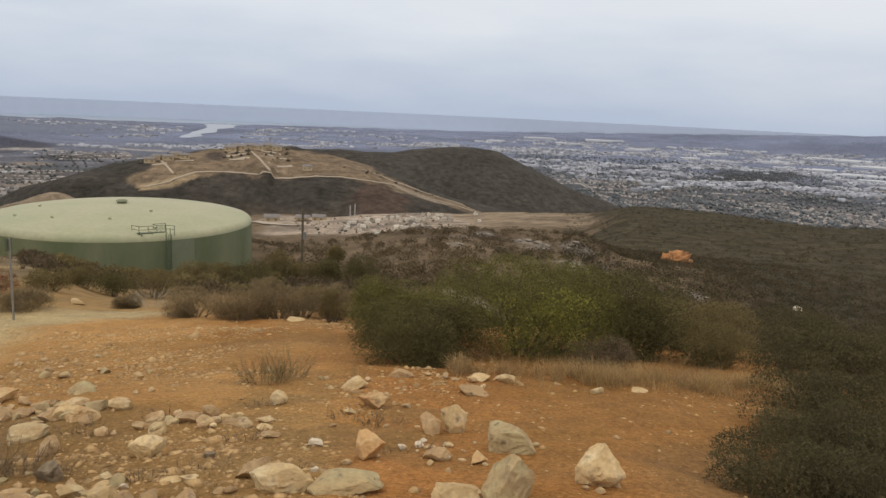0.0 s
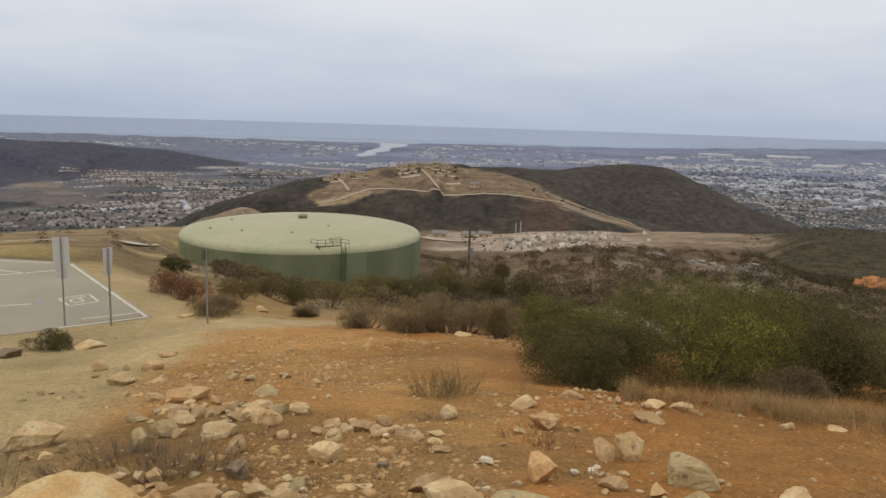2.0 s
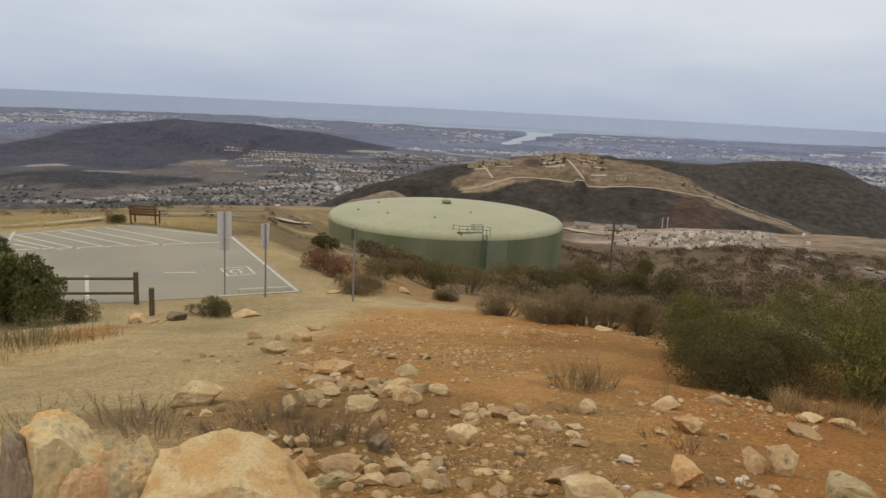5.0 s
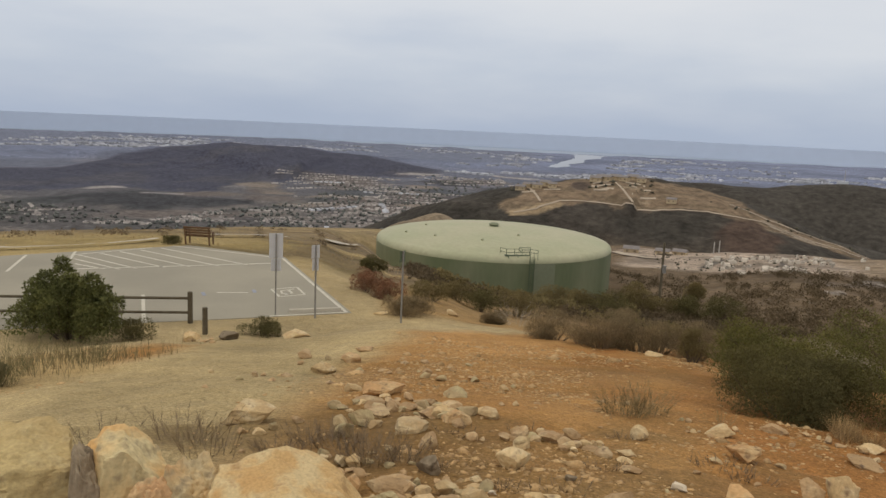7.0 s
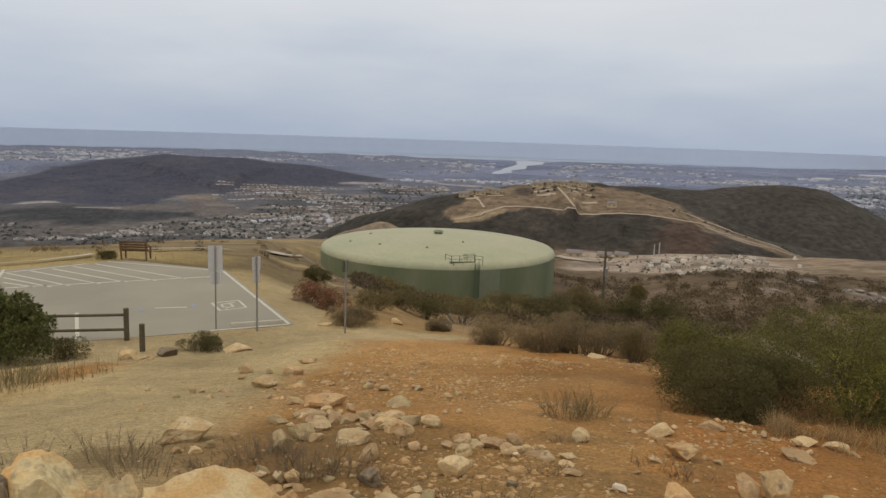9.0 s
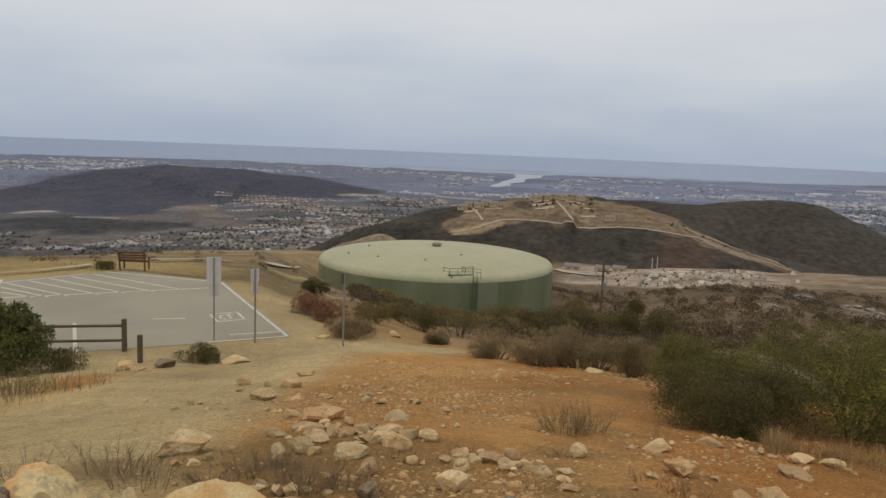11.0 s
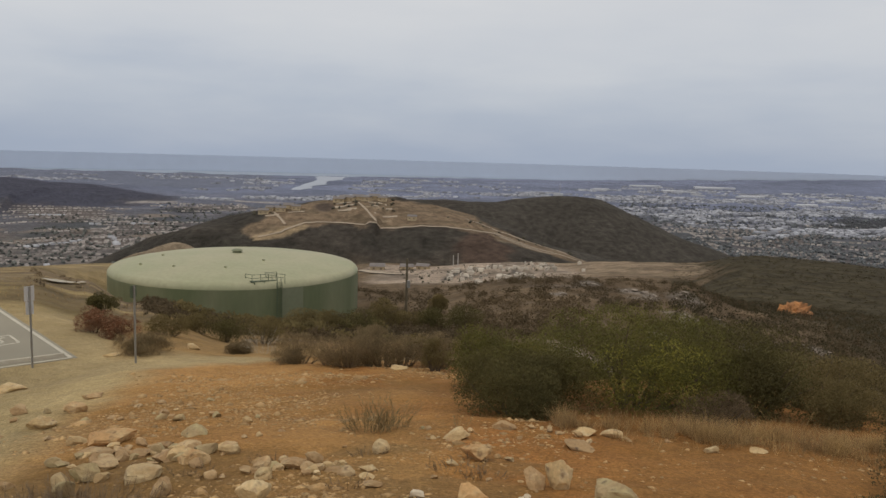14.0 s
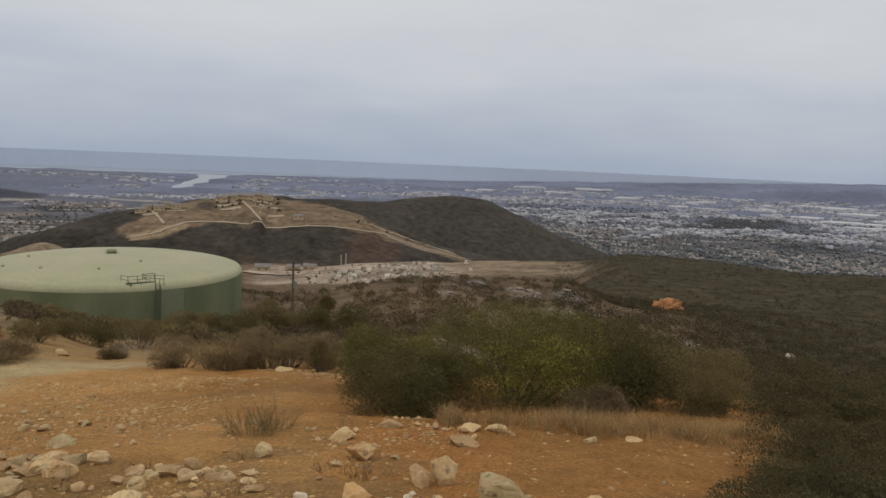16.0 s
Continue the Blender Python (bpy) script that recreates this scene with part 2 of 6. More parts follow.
M_MIDLEAF = material("brown_green_leaf", (0.225, 0.178, 0.080), 0.2, 0.5, 4.0, 0.85, bump=0, second=(0.145, 0.118, 0.057), island=0.2, spec=0.04, thin=0.4)
M_BRIGHT = material("laurel_leaf", (0.30, 0.275, 0.06), 0.2, 2.0, 9.0, 0.6, bump=0, second=(0.19, 0.185, 0.045), island=0.3, spec=0.08, thin=0.3)
M_TOYON = material("toyon_leaf", (0.165, 0.168, 0.06), 0.2, 2.0, 9.0, 0.6, bump=0, second=(0.095, 0.102, 0.04), island=0.35, spec=0.08, thin=0.35)
M_RED = material("rusty_leaf", (0.25, 0.118, 0.066), 0.25, 2.0, 9.0, 0.8, bump=0, second=(0.15, 0.09, 0.052), island=0.35, spec=0.08)
M_GREY = material("grey_brush", (0.21, 0.155, 0.095), 0.25, 1.5, 9.0, 0.9, bump=0, second=(0.15, 0.115, 0.075), island=0.25, spec=0.05, thin=0.3)
M_BRUSH = material("dry_brush", (0.305, 0.232, 0.128), 0.25, 0.9, 9.0, 0.9, bump=0, second=(0.175, 0.135, 0.078), island=0.3, spec=0.05, thin=0.3)
M_TWIG = material("twig", (0.12, 0.09, 0.065), 0.2, 5.0, 50.0, 0.9)
M_STRAW = material("dry_grass", (0.42, 0.285, 0.125), 0.2, 2.0, 20.0, 0.9, bump=0, second=(0.30, 0.205, 0.10), island=0.4, thin=0.3)
M_SCRUB = material("hill_scrub", (0.135, 0.101, 0.060), 0.25, 0.05, 1.0, 0.9, bump=0, second=(0.098, 0.077, 0.048), island=0.3, spec=0.05, thin=0.35)
M_GREENSCRUB = material("green_scrub", (0.088, 0.074, 0.043), 0.2, 0.05, 1.0, 0.9, bump=0, second=(0.07, 0.06, 0.037), island=0.25, spec=0.05, thin=0.35)
M_HOUSE = material("house_wall", (0.385, 0.36, 0.33), 0.1, 0.02, 0.3, 0.9, bump=0, second=(0.30, 0.28, 0.265), island=0.3)
M_TILE = material("house_roof", (0.29, 0.265, 0.25), 0.1, 0.02, 0.3, 0.9, bump=0, second=(0.21, 0.19, 0.18), island=0.5)
# white roofs and distant houses: blue haze is part of the base colour
M_SHED = material("white_roof", (0.43, 0.445, 0.48), 0.08, 0.02, 0.3, 0.8, bump=0, island=0.2)
M_HAZEHOUSE = material("hazed_house", (0.37, 0.385, 0.425), 0.1, 0.02, 0.3, 0.9, bump=0, second=(0.25, 0.265, 0.305), island=0.35)
M_WEED = material("dry_weed", (0.22, 0.155, 0.085), 0.25, 3.0, 40.0, 0.9, bump=0, second=(0.17, 0.13, 0.09))
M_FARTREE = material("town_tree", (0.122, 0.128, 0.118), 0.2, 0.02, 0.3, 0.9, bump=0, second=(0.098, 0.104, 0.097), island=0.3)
# lighter, bluer copy of the town trees with haze painted in
M_HAZETREE = material("hazed_tree", (0.135, 0.146, 0.155), 0.2, 0.02, 0.3, 0.9, bump=0, second=(0.115, 0.126, 0.135), island=0.25)
M_HILLTREE = material("hill_tree", (0.095, 0.085, 0.058), 0.2, 0.02, 0.3, 0.9, bump=0, second=(0.075, 0.07, 0.052), island=0.3)
M_DIRTROAD = material("dirt_road", (0.40, 0.335, 0.255), 0.15, 0.1, 2.0, 0.95, bump=0)
# upright sea lifted, flat sea darkened: colour evens out the sky light they take
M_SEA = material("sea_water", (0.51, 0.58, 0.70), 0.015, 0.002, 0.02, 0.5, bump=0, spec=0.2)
M_FLATSEA = material("darkened_flat_sea", (0.27, 0.33, 0.42), 0.015, 0.002, 0.02, 0.5, bump=0, spec=0.1)
M_LAGOON = material("lagoon_water", (0.31, 0.355, 0.43), 0.04, 0.004, 0.03, 0.5, bump=0)
M_ORANGE = material("orange_earth", (0.43, 0.205, 0.08), 0.3, 0.35, 2.0, 0.95, second=(0.25, 0.13, 0.065))
M_WEEDGREEN = material("olive_weed", (0.23, 0.175, 0.085), 0.25, 2.0, 20.0, 0.9, bump=0, second=(0.18, 0.145, 0.07), island=0.3)
M_SAGE = material("sage_leaf", (0.21, 0.185, 0.095), 0.2, 2.0, 12.0, 0.85, bump=0, second=(0.15, 0.135, 0.07), island=0.25, spec=0.05, thin=0.3)


# ---- ground ----
def lattice(ix, iy, seed):
    h = (ix.astype(np.int64) * 374761393 + iy.astype(np.int64) * 668265263 + seed * 974634777) & 0x7FFFFFFF
    h = ((h ^ (h >> 13)) * 1274126177) & 0x7FFFFFFF
    return ((h ^ (h >> 16)) & 0xFFFF) / 65535.0


def vnoise(x, y, seed=0):
    ix, iy = np.floor(x), np.floor(y)
    fx, fy = x - ix, y - iy
    fx, fy = fx * fx * (3 - 2 * fx), fy * fy * (3 - 2 * fy)
    a, b = lattice(ix, iy, seed), lattice(ix + 1, iy, seed)
    c, d = lattice(ix, iy + 1, seed), lattice(ix + 1, iy + 1, seed)
    return (a + (b - a) * fx) * (1 - fy) + (c + (d - c) * fx) * fy


def fbm(x, y, octaves=4, seed=0):
    total, amp = 0.0, 0.5
    for o in range(octaves):
        total = total + amp * (vnoise(x, y, seed + o) - 0.5)
        x, y, amp = x * 2.03 + 7.1, y * 2.03 - 3.7, amp * 0.5
    return total


def step(a, b, v):
    k = np.clip((v - a) / (b - a), 0, 1)
    return k * k * (3 - 2 * k)


def spot(az, r):
    """The place at a bearing (degrees right of north) and a distance."""
    return r * math.sin(radians(az)), r * math.cos(radians(az))


# the hilltop's fall, along bearings, at growing distances
REACH = [8, 16, 24, 32, 45, 70, 110, 160, 260, 420, 600]
FALL = {
    -50: [3.5, 1.7, 0.0, 0.0, -0.2, -3.5, -9.6, -19, -44, -90, -118],
    -41: [3.5, 1.7, 0.0, 0.0, -0.5, -3.8, -9.2, -16.3, -31.0, -86, -112],
    -36: [3.5, 1.75, 0.05, 0.0, -0.8, -4.2, -9.4, -16.4, -30.8, -85, -110],
    -33: [3.5, 1.8, 0.2, -0.2, -1.6, -5.2, -11.0, -17.2, -30.6, -82, -105],
    -30: [3.5, 1.85, 0.35, -0.5, -2.7, -7.3, -14.2, -18.5, -30.5, -78, -100],
    -22: [3.5, 1.85, 0.3, -1.4, -4.5, -9.8, -18.0, -20.5, -42, -72, -90],
    -10: [3.5, 1.9, 0.2, -2.0, -5.5, -11.5, -17.5, -22.5, -48, -68, -79],
    0: [3.5, 1.95, -0.2, -2.8, -7.0, -12.0, -14.3, -18.8, -45, -63.5, -74],
    10: [3.5, 2.05, 0.2, -3.0, -9.0, -16.0, -17.8, -18.2, -41, -58, -69],
    14: [3.5, 2.05, 0.2, -3.2, -10.0, -18.0, -20.0, -22.5, -39, -45, -62],
    35: [3.5, 2.05, 0.1, -4.0, -12.0, -22.0, -27.0, -31.0, -37, -39.5, -75],
}
TOP = 5.25
# far hills: crest as bearing, distance, height; and half width
HILLS = [
    ([(-27.5, 790, -108), (-25, 820, -82), (-21.6, 850, -69), (-16, 900, -50.5), (-11.8, 920, -48), (-9.7, 900, -55), (-7.7, 880, -61.5), (-5.6, 860, -68), (-3.6, 840, -76.5), (-2.4, 830, -83), (0.3, 815, -91), (3.0, 800, -102)], 210),
    ([(-12, 1130, -66), (-9.7, 1120, -61), (-6, 1120, -64), (-3.7, 1120, -65), (0.6, 1150, -53), (3, 1130, -57), (5.2, 1100, -74), (7, 1080, -90), (9.1, 1060, -106), (11, 1040, -122), (13, 1020, -138)], 200),
    ([(-53, 2100, -142), (-49.3, 2100, -127), (-45.8, 2200, -103), (-42.4, 2240, -87), (-37.2, 2300, -93), (-33.2, 2260, -107), (-30.3, 2200, -124), (-27, 2150, -140)], 560),
    ([(-29.2, 700, -86), (-27, 720, -76)], 70),
    ([(0, 4750, -146), (16, 4750, -101), (29, 4750, -49), (45, 4750, -40)], 700),
    ([(-64, 4250, -124), (-50, 4250, -126), (-40, 4200, -130), (-28, 4150, -138), (-20, 4100, -146)], 420),
]
PLAIN = -143.0
LAGOON = [(*spot(a, q), w) for a, q, w in ((-18.7, 2840, 16), (-18.1, 2990, 34), (-17.9, 3150, 22), (-17.2, 3340, 44), (-16.9, 3600, 28), (-16.2, 3830, 54), (-16.2, 4100, 70), (-15.9, 4300, 110))]
# bare rock on the brown hillside: bearing, distance, half width
BALD = [(9.9, 144, 3.2), (7.4, 142, 2.2), (6.0, 145, 2.4), (10.0, 124, 3.0), (18.8, 130, 2.0), (12.5, 135, 2.0), (3.0, 150, 2.4), (14.6, 118, 1.8), (22.0, 112, 2.0), (8.4, 108, 2.0), (16.4, 104, 1.8), (1.0, 128, 1.8)]
# patches on the plain: bearing, distance, half spans in degrees and metres
PALE_PATCH = [(-40.0, 1625, 1.7, 55), (-36.2, 1312, 2.6, 30), (-28.1, 1706, 1.3, 50), (-34.0, 1420, 2.8, 22), (-38.6, 1480, 1.4, 30), (-28.8, 1330, 1.6, 30)]
BROWN_PATCH = [(15.0, 1680, 3.2, 230), (-43.6, 1456, 2.3, 40), (-39.0, 1390, 3.0, 40), (-33.9, 1740, 3.4, 190), (-39.7, 1560, 1.6, 160), (-43.5, 1440, 3.0, 45), (-32.3, 1320, 3.2, 130), (-28.5, 1500, 3.0, 120), (-24.5, 1900, 3.2, 90), (-45.0, 1180, 6.0, 50)]
WHITE_PATCH = [(-46.6, 1436, 1.3, 15), (-50.3, 1537, 1.4, 13), (-28.4, 2030, 1.7, 30), (-39.9, 1229, 1.2, 10), (-22.0, 2120, 2.2, 22)]
DARK_PATCH = [(-49.5, 1340, 5.0, 130), (-43.5, 1330, 3.4, 70), (21.4, 2150, 3.4, 500), (23.5, 2500, 2.2, 260), (-48.3, 1310, 4.6, 85), (-26.2, 1850, 2.2, 90), (-42.0, 1340, 1.6, 40), (-22.0, 1700, 2.2, 120), (20.3, 2080, 4.2, 190), (14.0, 2350, 3.0, 160), (26.0, 1700, 3.0, 160), (10.0, 2050, 1.5, 200)]


def near_line(x, y, pts):
    """Distance to a broken line of (x, y, value), and the value at the nearest place."""
    best, val = np.full(x.shape, 1e9), np.zeros(x.shape)
    for (ax, ay, av), (bx, by, bv) in zip(pts, pts[1:]):
        dx, dy = bx - ax, by - ay
        k = np.clip(((x - ax) * dx + (y - ay) * dy) / (dx * dx + dy * dy), 0, 1)
        d = np.hypot(x - ax - k * dx, y - ay - k * dy)
        near = d < best
        best, val = np.where(near, d, best), np.where(near, av + k * (bv - av), val)
    return best, val


LOT = [(-14.75, 22.4), (-23.2, 29.4), (-28.8, 28.9), (-32.2, 22.5), (-36.5, 13.0), (-26.0, 10.0)]  # the paved terrace, corner by corner


def in_lot(x, y, grow=0.0):
    """How far inside the lot's outline (positive inside)."""
    inside = np.full(np.shape(x), 1e9)
    for (ax, ay), (bx, by) in zip(LOT, LOT[1:] + LOT[:1]):
        n = math.hypot(bx - ax, by - ay)
        inside = np.minimum(inside, ((y - ay) * (bx - ax) - (x - ax) * (by - ay)) / n)
    return inside + grow


def height(x, y, rough=True):
    x, y = np.asarray(x, float), np.asarray(y, float)
    r, az = np.hypot(x, y), np.degrees(np.arctan2(x, y))
    bearings = sorted(FALL)
    rr, az_c = np.clip(r, 0.0, 600.0), np.clip(az, bearings[0], bearings[-1])
    prof = np.array([np.interp(rr, [0] + REACH, [TOP] + FALL[b]) for b in bearings])
    z = np.zeros(x.shape)
    for i in range(len(bearings) - 1):
        a, b = bearings[i], bearings[i + 1]
        k = np.clip((az_c - a) / (b - a), 0, 1)
        k = k * k * (3 - 2 * k)
        here = (az_c >= a) & ((az_c < b) | (i == len(bearings) - 2))
        z = np.where(here, prof[i] * (1 - k) + prof[i + 1] * k, z)
    away = step(560.0, 950.0, r)
    z = z * (1 - away) + PLAIN * away + away * 10 * fbm(x / 500, y / 500, 3, 5)
    for crest, w in HILLS:
        d, top = near_line(x, y, [(*spot(a, q), h) for a, q, h in crest])
        foot = PLAIN - 25
        hill = foot + (top - foot) * np.exp(-(d / w) ** 2) + fbm(x / 140, y / 140, 4, 11) * 16 * np.exp(-(d / w) ** 2)
        k = np.clip(0.5 + (hill - z) / 24, 0, 1)
        z = np.where(r > 450, z + (hill - z) * k + 12 * k * (1 - k), z)
    coast = np.interp(az, [-60, -18, 0, 12, 40], [4150, 4200, 4650, 4950, 5000])
    z = z - 14 * step(coast, coast + 90, r)
    if rough:
        z = z + fbm(x / 90, y / 90, 4, 21) * 9 * step(110, 260, r) * (1 - 0.9 * step(-28, -31, az) * (1 - step(420, 560, r))) + fbm(x / 9, y / 9, 3, 31) * 0.9 * step(26, 60, r) * (1 - 0.9 * step(-28, -31, az))
        z = z + (fbm(x / 1.6, y / 1.6, 4, 41) * 0.22 + fbm(x / 0.35, y / 0.35, 3, 51) * 0.07) * (1 - step(30, 60, r))
    flat = step(-2.6, -0.3, in_lot(x, y))
    z = z * (1 - flat) - 0.07 * step(0.1, 0.5, in_lot(x, y))
    wet, wide = near_line(x, y, LAGOON)
    basin = 1 - step(0.9, 1.35, wet / np.maximum(wide, 1))
    z = z * (1 - basin) + (PLAIN - 3) * basin
    tank = np.hypot(x - TANK[0], y - TANK[1])
    pad = 1 - step(TANK_R + 1.5, TANK_R + 12, tank)
    return z * (1 - pad) + TANK_Z * pad


TANK, TANK_R, TANK_Z = (-52.4, 124.9), 20.5, -20.4


def tone(x, y, z):
    """Base colour of the ground, zone by zone, with distance haze mixed into the far colours."""
    r, az = np.hypot(x, y), np.degrees(np.arctan2(x, y))

    def paint(col, new_col, k):
        return col * (1 - k[:, None]) + np.array(new_col)[None, :] * k[:, None]

    n1, n2, n3 = fbm(x / 2.5, y / 2.5, 4, 61), fbm(x / 0.7, y / 0.7, 3, 62), fbm(x / 30, y / 30, 4, 63)
    col = np.tile(np.array([0.47, 0.219, 0.083]), (len(x), 1))
    col = paint(col, (0.49, 0.246, 0.093), step(-0.08, 0.16, n1 - 0.022 * (np.clip(az, -60, 60) + 8) * step(1, 4, r)))
    col = paint(col, (0.31, 0.175, 0.07), 0.45 * step(0.06, 0.22, n2 + 0.3 * n1))
    col = paint(col, (0.38, 0.235, 0.11), 0.6 * (1 - step(-10, -4, az)) * (1 - step(8, 13, r)) * step(1.0, 3.5, r) * step(-0.2, 0.05, n1))
    col = paint(col, (0.50, 0.36, 0.195), step(-48, -52, az) * (1 - step(24, 30, r)) * step(7, 11, r))
    # paler stony crest towards the shoulder
    col = paint(col, (0.54, 0.31, 0.138), 0.75 * step(8.5, 13, r + 3 * n1) * (1 - step(25, 30, r)) * step(0, -12, az) * step(-50, -43, az) * step(-0.25, 0.0, n1 + 0.05))
    # pale trodden path and shoulder round the lot
    d, _ = near_line(x, y, [(-7, 3.5, 0), (-9.5, 8.5, 0), (-11.5, 14.5, 0), (-14.0, 19.5, 0), (-12.5, 24.5, 0)])
    col = paint(col, (0.60, 0.465, 0.28), 1 - step(1.9, 3.6, d + 1.6 * n1))
    col = paint(col, (0.565, 0.44, 0.275), step(-5.6, -3.6, in_lot(x, y) + 2 * n1) * (1 - step(36, 46, r)))
    col = paint(col, (0.37, 0.192, 0.076), 0.8 * step(-2, 9, az) * step(1.0, 3.5, r) * (1 - step(22, 28, r)) * step(-0.2, 0.15, n1 + 0.1))
    for cx, cy, q in ((-4.5, 7.4, 1.7), (-2.1, 6.8, 1.3), (-0.5, 7.2, 1.0), (-3.4, 5.3, 1.4), (-1.4, 5.6, 1.0), (-5.8, 6.0, 1.0), (-1.9, 8.8, 0.8), (-0.4, 8.4, 0.6)):
        k = 1 - step(0.5, 1.1, np.hypot(x - cx, y - cy) / q + 1.6 * n1)
        col = paint(col, (0.26, 0.17, 0.085), 0.55 * k)
    # leaf litter under the shrubs by the path
    d = np.hypot(x - 3.7, y - 6.4)
    col = paint(col, (0.22, 0.14, 0.075), 0.6 * (1 - step(1.1, 2.2, d + 2 * n1)))
    # scrub hillside
    scrub = step(25, 31, r + 6 * n3 + step(-24, -31, az) * -12)
    col = paint(col, (0.20, 0.145, 0.09), scrub)
    col = paint(col, (0.36, 0.30, 0.25), 0.8 * scrub * step(0.18, 0.24, fbm(x / 16, y / 16, 4, 64)) * (1 - step(15, 20, az)) * step(-2, 3, az))
    col = paint(col, (0.40, 0.27, 0.15), (1 - step(30, 75, r)) * scrub * step(0.0, 0.15, n1) * step(-6, -12, az))
    d, _ = near_line(x, y, [(-13.5, 29.5, 0), (-9.5, 32.5, 0), (-4.5, 30.0, 0), (-1.5, 29.0, 0)])
    col = paint(col, (0.46, 0.32, 0.165), 1 - step(0.6, 1.7, d + 2 * n1))
    # sandy ground between the bushes in front of the tank
    sand = step(-32, -30, az) * (1 - step(-9, -5, az)) * step(25, 28, r) * (1 - step(58, 80, r))
    col = paint(col, (0.42, 0.27, 0.135), sand * step(-0.12, 0.02, fbm(x / 4, y / 4, 3, 75) + 0.25 * (1 - step(33, 42, r))))
    for a, q, w in BALD:
        bx, by = spot(a, q)
        k = 1 - step(0.6, 1.1, np.hypot(x - bx, (y - by) * 0.5) / w + 1.4 * fbm(x / 3, y / 3, 3, 76))
        col = paint(col, (0.30, 0.255, 0.21), k)
    # dry grass beyond the lot
    grass = step(-26.5, -30.5, az + 6 * n3) * step(33, 40, r) * (1 - step(290, 340, r))
    col = paint(col, (0.40, 0.305, 0.16), grass)
    col = paint(col, (0.28, 0.215, 0.125), grass * step(0.0, 0.2, fbm(x / 12, y / 12, 4, 65)))
    brush = step(-42, -37, az) * (1 - step(-29, -27, az)) * step(36, 42, r) * (1 - step(95, 150, r))
    col = paint(col, (0.235, 0.175, 0.115), 0.85 * brush * step(-0.1, 0.06, fbm(x / 6, y / 6, 4, 80)))
    # dark green ridge
    col = paint(col, (0.083, 0.070, 0.042), step(8, 12, az + 14 * n3) * step(150, 210, r + 4 * (np.minimum(az, 40) - 14)) * (1 - step(640, 760, r)))
    # brown saddle and the pale building site
    sad = step(430, 490, r + 60 * n3) * (1 - step(640, 700, r)) * step(-6, 0, az) * (1 - step(9.5, 11.5, az + 8 * n3))
    col = paint(col, (0.37, 0.285, 0.195), sad)
    col = paint(col, (0.19, 0.145, 0.10), 0.85 * sad * step(-0.03, 0.09, fbm(x / 30, y / 12, 4, 81)))
    site = step(428, 445, r + 22 * n3) * (1 - step(590, 620, r)) * step(-14, -12, az + 5 * n3) * (1 - step(-0.5, 3.0, az + 6 * n3 + (r - 500) / 60))
    col = paint(col, (0.50, 0.405, 0.315), site)
    col = paint(col, (0.25, 0.205, 0.16), 0.8 * site * step(0.03, 0.1, fbm(x / 18, y / 18, 4, 82)))
    col = paint(col, (0.17, 0.15, 0.13), site * (1 - step(2.0, 3.2, near_line(x, y, [(*spot(a, q), 0) for a, q in ((-7.6, 455), (-6.4, 505), (-4.6, 520), (-2.6, 500), (-2.0, 470))])[0])))
    # the plain and its hills
    plain = step(640, 780, r + 60 * n3)
    col = paint(col, (0.082, 0.072, 0.060), plain)
    col = paint(col, (0.066, 0.060, 0.050), plain * step(-0.02, 0.12, fbm(x / 45, y / 45, 4, 68)))
    edge = np.interp(az, [-8, -5, -2.5, 1, 4], [905, 866, 846, 824, 690])
    tower = step(0, 25, r - edge + 40 * n3) * step(-8, -6, az) * (1 - step(1300, 1400, r))
    col = paint(col, (0.086, 0.078, 0.066), tower)
    low = plain * step(-124, -134, z)
    col = paint(col, (0.135, 0.128, 0.128), low)
    col = paint(col, (0.235, 0.212, 0.195), low * step(0.02, 0.14, fbm(x / 120, y / 60, 4, 66)))
    col = paint(col, (0.10, 0.104, 0.10), low * step(0.04, 0.14, fbm(x / 90, y / 200, 4, 67)))
    # blue distance haze, mixed into the base colour as the ground recedes
    hazed_land = np.tile(np.array([0.243, 0.28, 0.40]), (len(x), 1)) * (1 + 0.8 * fbm(x / 260, y / 190, 5, 69))[:, None]
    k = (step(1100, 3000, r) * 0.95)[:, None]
    col = col * (1 - k) + hazed_land * k
    # far land on the left lightened, part of the same painted haze
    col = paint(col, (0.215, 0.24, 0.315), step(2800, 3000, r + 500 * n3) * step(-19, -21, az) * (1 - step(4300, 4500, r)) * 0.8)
    # the long dark hill over the valley, distance haze put into its blue colour
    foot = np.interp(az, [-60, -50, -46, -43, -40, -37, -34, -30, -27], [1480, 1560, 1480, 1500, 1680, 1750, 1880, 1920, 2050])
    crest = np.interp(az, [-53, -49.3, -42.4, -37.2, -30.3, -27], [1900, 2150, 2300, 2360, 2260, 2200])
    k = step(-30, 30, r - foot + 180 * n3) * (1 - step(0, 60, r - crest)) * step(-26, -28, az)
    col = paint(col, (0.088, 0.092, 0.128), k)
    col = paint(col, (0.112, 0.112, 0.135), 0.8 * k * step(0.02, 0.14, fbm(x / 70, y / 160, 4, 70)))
    # fields, clearings and woods in the valley and on the plain, haze included in their colours
    ragged = 0.9 * fbm(x / 40, y / 40, 4, 77)
